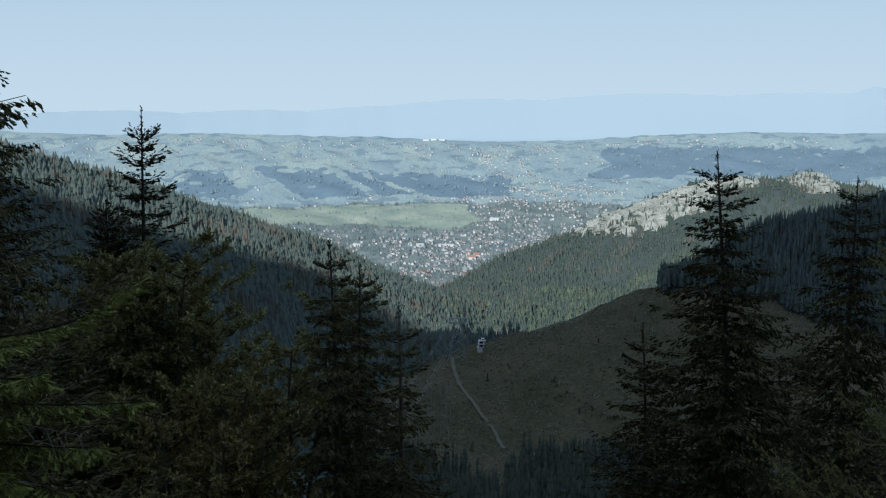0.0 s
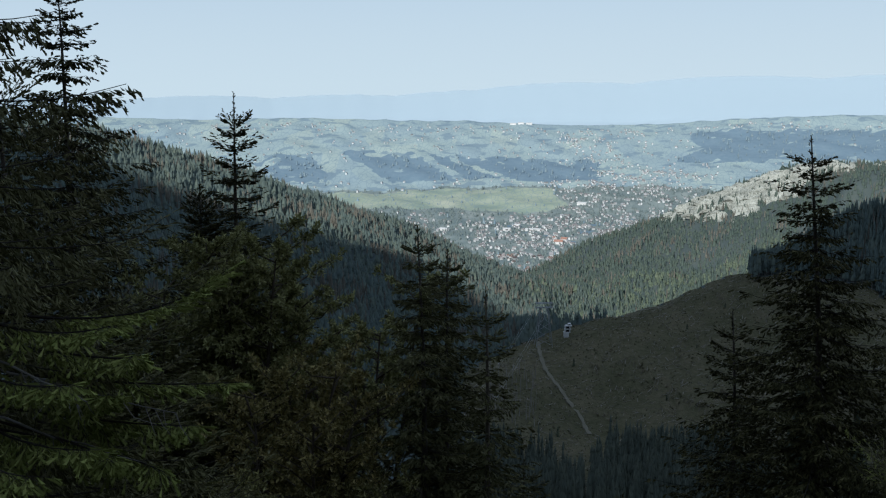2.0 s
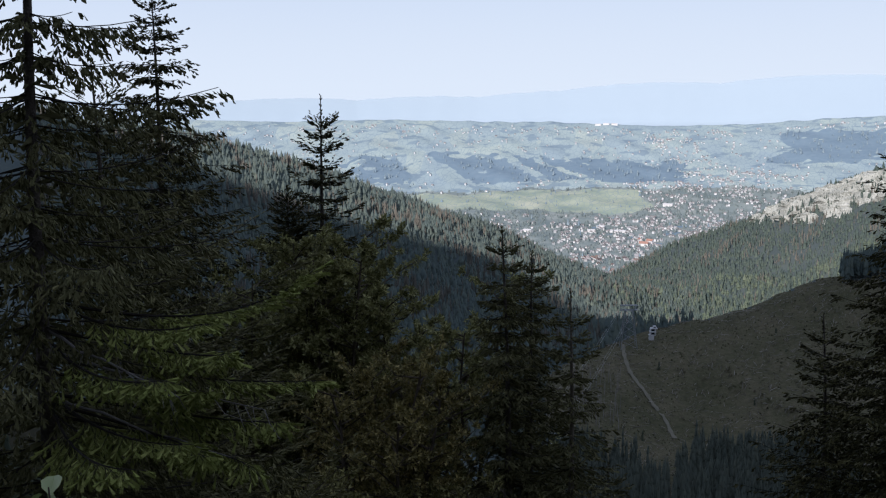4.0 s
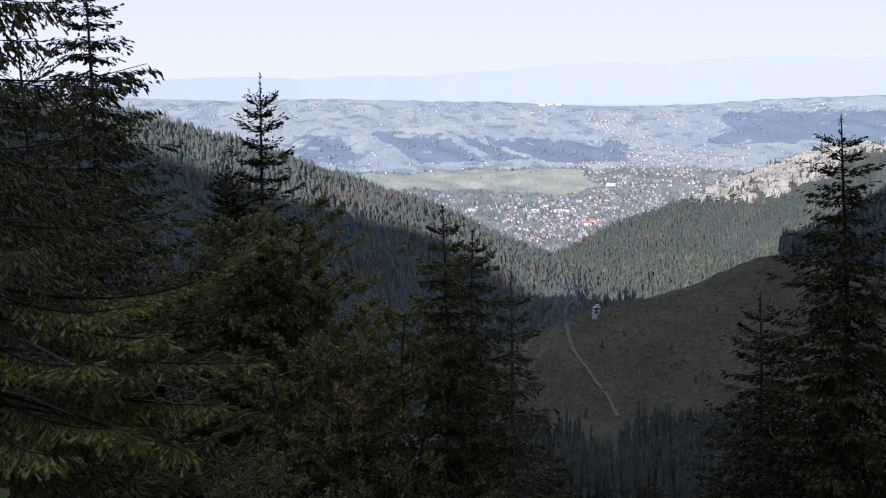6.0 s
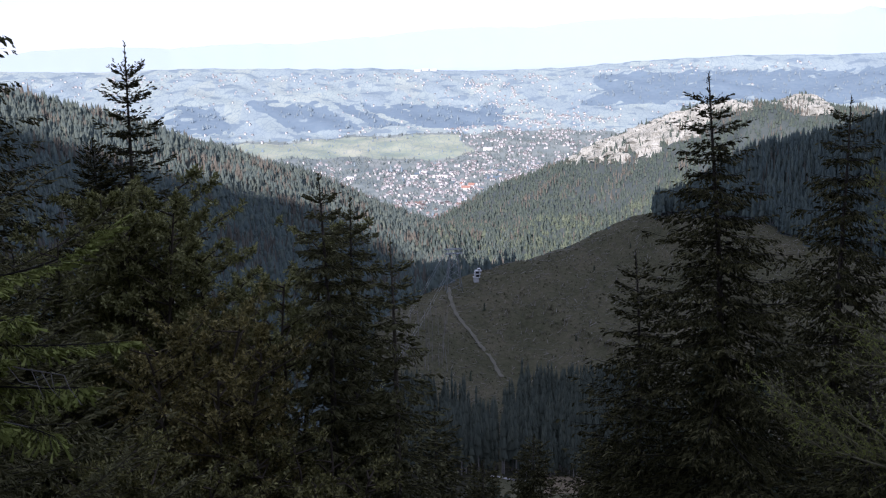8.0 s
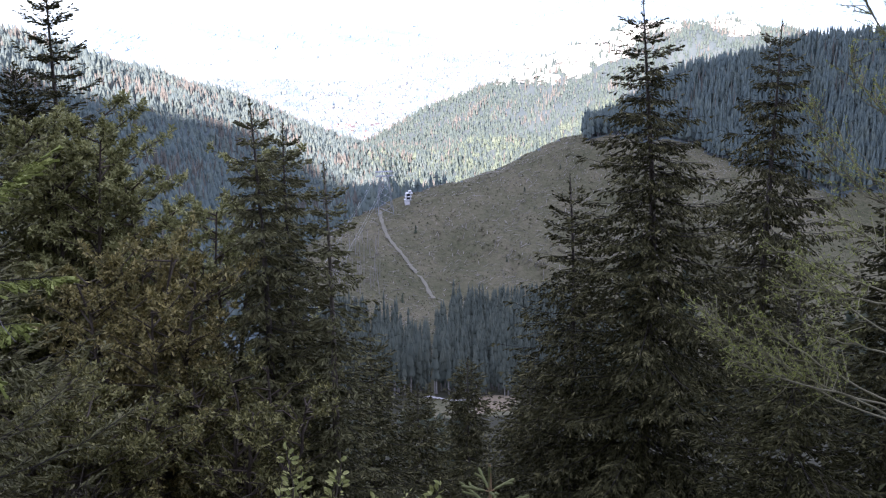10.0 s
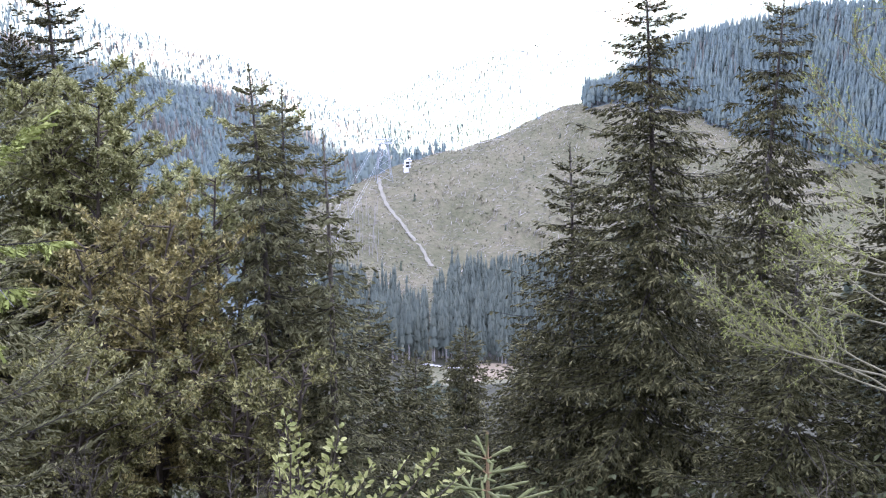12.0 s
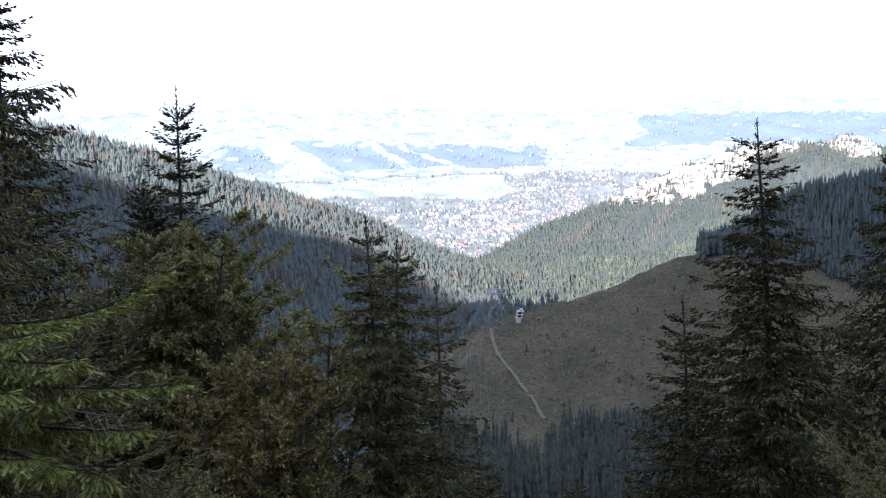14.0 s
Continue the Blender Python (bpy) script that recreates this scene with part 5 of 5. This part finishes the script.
def larch(label, az, dist, seed, boughs, height):
    """A larch at the edge of the clearing: straight boughs with fine pale twigs and needle tufts."""
    r = np.random.default_rng(seed)
    x, y = bearing(az, dist)
    z0 = here(x, y)
    ob = tagged(new("larch_tree"), label, "larch tree")
    ob.matrix_basis = pose(x, y, z0)
    stem, twig_soup, green = Soup(), Soup(), Soup()
    hs = np.linspace(-0.3, height, 10)
    tube(stem, np.stack([0.03 * np.sin(hs), 0.03 * np.cos(hs), hs], -1), 0.07 * (1 - hs / height * 0.8), 8)
    part("trunk", stem.mesh("trunk", M_BARK, True), ob)
    for (ma, me), (ta, te), td in boughs:
        mx, my = bearing(ma, 0.5 * (dist + td))
        tx, ty = bearing(ta, td)
        mid = np.array([mx - x, my - y, EYE + 0.5 * (dist + td) * math.tan(radians(me)) - z0])
        end = np.array([tx - x, ty - y, EYE + td * math.tan(radians(te)) - z0])
        reach = math.hypot(mid[0], mid[1])
        foot = np.array([0, 0, max(0.2, mid[2] + (mid[2] - end[2]) * reach / max(0.3, np.linalg.norm(end - mid)) * 0.7)])
        s = np.linspace(0, 1, 12)
        pts = foot * ((1 - s) ** 2)[:, None] + (2 * mid - 0.5 * foot - 0.5 * end) * (2 * s * (1 - s))[:, None] + end * (s**2)[:, None]
        pts += r.normal(0, 0.012, pts.shape)
        tube(twig_soup, pts, 0.005 * (1 - s) + 0.0045, 5)
        ln = np.linalg.norm(end - foot)
        n = int(ln / 0.050)
        for k in range(n):
            t = r.uniform(0.3, 1.0)
            p = np.array([np.interp(t, s, pts[:, q]) for q in range(3)])
            ax = unit(np.array([np.interp(t, s, np.gradient(pts[:, q])) for q in range(3)])[None])[0]
            way = unit((ax * 0.75 + r.normal(0, 0.45, 3) + [0, 0, 0.05])[None])[0]
            l2 = 0.38 * (1.1 - t) * r.uniform(0.5, 1.3) + 0.09
            q = p + way * l2 + np.array([0, 0, 0.03 * l2])
            mid2 = (p + q) / 2 + r.normal(0, 0.02, 3)
            tube(twig_soup, np.stack([p, mid2, q]), [0.0050, 0.0040, 0.0025], 3)
            m = max(2, int(l2 / 0.042))
            f = np.linspace(0.15, 1, m)
            at = p + (q - p) * f[:, None]
            d = way * 0.7 + r.normal(0, 0.55, (m, 3))
            needles(green, at, d, r.uniform(0.014, 0.040, m), r.uniform(0.020, 0.034, m), 6, r, 0.0024, body=0.14)
    tagged(part("branchwork", twig_soup.mesh("branchwork", M_PALETWIG), ob), kind="stuff")
    part("needles", green.mesh("needles", M_LARCH), ob)


larch("larch with arching pale twigs and soft yellow-green needles", -27.5, 9.6, 401,
      [((-20.5, -20.0), (-15.5, -17.1), 9.6), ((-20.2, -20.4), (-16.6, -18.6), 9.3), ((-21.5, -20.8), (-17.8, -20.0), 9.2), ((-21.6, -19.6), (-18.6, -17.6), 9.8),
       ((-22.3, -15.4), (-19.1, -14.2), 9.6), ((-22.4, -16.4), (-19.8, -16.2), 9.3), ((-22.8, -16.8), (-20.6, -15.0), 9.9), ((-23.2, -18.6), (-21.3, -18.2), 9.1),
       ((-22.8, -10.0), (-20.7, -7.4), 9.6), ((-23.3, -11.4), (-21.4, -9.6), 9.3), ((-23.6, -7.4), (-22.3, -5.0), 9.5), ((-23.8, -4.2), (-22.6, -2.0), 9.4), ((-24.0, -1.8), (-22.6, 0.4), 9.6), ((-23.6, -13.6), (-22.0, -12.2), 9.7)], 5.5)


def bare_shrub(label, az, dist, top_el, seed, lean):
    """A leafless shrub: thin forked grey twigs fanning from the foot."""
    r = np.random.default_rng(seed)
    x, y = bearing(az, dist)
    z0 = here(x, y)
    tall = EYE + dist * math.tan(radians(top_el)) - z0
    ob = tagged(new("bare_shrub"), label, "shrub")
    ob.matrix_basis = pose(x, y, z0)
    soup = Soup()
    for k in range(9):
        end = np.array([lean + r.normal(0, 0.35), r.normal(0, 0.3), tall * r.uniform(0.6, 1.0)])
        s = np.linspace(0, 1, 7)
        pts = end * np.stack([s**1.5, s, s], -1) + r.normal(0, 0.03, (7, 3)) * s[:, None]
        tube(soup, pts, 0.009 * (1 - s) + 0.0025, 4)
        for q in range(14):
            t = r.uniform(0.35, 1.0)
            p = np.array([np.interp(t, s, pts[:, c]) for c in range(3)])
            way = unit((end / np.linalg.norm(end) + r.normal(0, 0.6, 3))[None])[0]
            ln = r.uniform(0.15, 0.4)
            m = p + way * ln * 0.5 + r.normal(0, 0.015, 3)
            tube(soup, np.stack([p, m, m + unit((way + r.normal(0, 0.35, 3))[None])[0] * ln * 0.5]), [0.0035, 0.0025, 0.0015], 3)
    tagged(part("branchwork", soup.mesh("branchwork", M_DRYTWIG), ob), kind="stuff")


bare_shrub("leafless grey shrub with thin forked twigs", -24.3, 7.6, -27.0, 521, -0.1)
bare_shrub("leafless grey shrub with thin forked twigs", 9.0, 8.5, -26.5, 522, 0.35)
bare_shrub("leafless grey shrub with thin forked twigs", 17.5, 9.5, -23.5, 523, 0.3)


def shrub(label, az, dist, top_el, seed, shoots, leaf, n=60, mat=M_SHRUB):
    """Upright leafy shoots of a pale green shrub."""
    r = np.random.default_rng(seed)
    x, y = bearing(az, dist)
    z0 = here(x, y)
    tall = EYE + dist * math.tan(radians(top_el)) - z0
    ob = tagged(new("shrub"), label, "shrub")
    ob.matrix_basis = pose(x, y, z0)
    stem, green = Soup(), Soup()
    for dx, dy, k in shoots:
        end = np.array([dx, dy, tall * k])
        s = np.linspace(0, 1, 8)
        pts = np.stack([dx * s**1.4, dy * s, end[2] * s], -1) + r.normal(0, 0.012, (8, 3)) * s[:, None]
        tube(stem, pts, 0.009 * (1 - s) + 0.0025, 5)
        t = r.uniform(0.45, 1.0, n)
        at = np.stack([np.interp(t, s, pts[:, q]) for q in range(3)], -1)
        way = np.stack([r.normal(0, 0.8, n), r.normal(0, 0.8, n), r.uniform(0.1, 1.1, n)], -1)
        foot = at + unit(way) * (0.10 * (1.15 - t))[:, None]
        leaves(green, foot, way, leaf * r.uniform(0.6, 1.25, n), r, 0.5, 0.5, True)
    tagged(part("branchwork", stem.mesh("branchwork", M_TWIG), ob), kind="stuff")
    part("leaves", green.mesh("leaves", mat), ob)


shrub("pale yellow-green leafy shrub in front of dark trees", 5.4, 5.8, -24.3, 501, [(-0.03, 0, 1.0), (0.28, 0.05, 0.93), (0.16, -0.1, 0.82), (-0.12, 0.1, 0.80), (0.42, 0.0, 0.80), (0.62, 0.1, 0.78), (0.05, -0.2, 0.74), (0.30, -0.15, 0.78), (0.8, 0.1, 0.80), (0.95, 0.0, 0.76),
                                                                                              (0.22, 0.12, 0.86), (0.02, 0.1, 0.88)], 0.046, 70)

shrub("broad-leaved green plant standing close below the spruce", 31.2, 3.2, -19.4, 502, [(-0.02, 0, 1.0), (0.10, 0.05, 0.93), (-0.14, 0.02, 0.95)], 0.12, 9, M_BROADLEAF)


def build_sapling():
    """A young spruce with stiff pale shoots."""
    r = np.random.default_rng(511)
    x, y = bearing(-5.1, 7.0)
    z0 = here(x, y)
    tall = EYE + 7.0 * math.tan(radians(-25.4)) - z0
    ob = tagged(new("spruce_sapling"), "young spruce sapling with stiff light green shoots", "sapling")
    ob.matrix_basis = pose(x, y, z0)
    stem, green = Soup(), Soup()
    tube(stem, [(0, 0, -0.1), (0.01, 0, tall * 0.5), (0, 0, tall)], [0.022, 0.016, 0.009], 7)
    def brush(foot, way, ln, thick):
        """A stiff shoot of even thickness, bristling with short needles."""
        s = np.array([0.0, 0.12, 0.9, 1.0])
        tube(green, foot + way * (s * ln)[:, None], np.array([0.4, 0.9, 1.0, 0.35]) * thick, 6)
        n = int(ln * 260)
        f = r.uniform(0.05, 1.0, n)
        out = unit(r.normal(0, 1, (n, 3)))
        out = unit(out - way * (out @ way)[:, None])
        at = foot + way * (f * ln)[:, None] + out * thick * 0.7
        needles(green, at, out + way * 0.9, np.full(n, 0.008), np.full(n, 0.005), 1, r, 0.002, body=0.25)

    brush(np.array([0, 0, tall - 0.20]), np.array([0, 0, 1.0]), 0.20, 0.011)
    for k in range(7):
        h = tall - 0.20 - 0.10 * k * (1 + 0.09 * k)
        if h < 0.1:
            break
        many = 4 if k % 2 == 0 else 3
        for b in range(many):
            a = b * 6.28 / many + r.uniform(-0.4, 0.4)
            ln = (0.20 + 0.055 * k) * r.uniform(0.75, 1.2)
            way = unit(np.array([math.cos(a), math.sin(a), 0.36 - 0.03 * k]))
            foot = np.array([0, 0, h])
            tube(stem, np.stack([foot, foot + way * ln]), [0.006, 0.004], 4)
            brush(foot + way * 0.03, way, ln, 0.0105)
            for q in range(int(ln / 0.12)):
                side = np.cross(way, [0, 0, 1.0]) * r.choice([-1, 1])
                brush(foot + way * ln * r.uniform(0.4, 0.7), unit(way * 0.9 + side * 0.7), ln * 0.4, 0.008)
    part("stem", stem.mesh("stem", M_STEM), ob, "orange-brown upright stem")
    part("needles", green.mesh("needles", M_SAPLING), ob)


build_sapling()
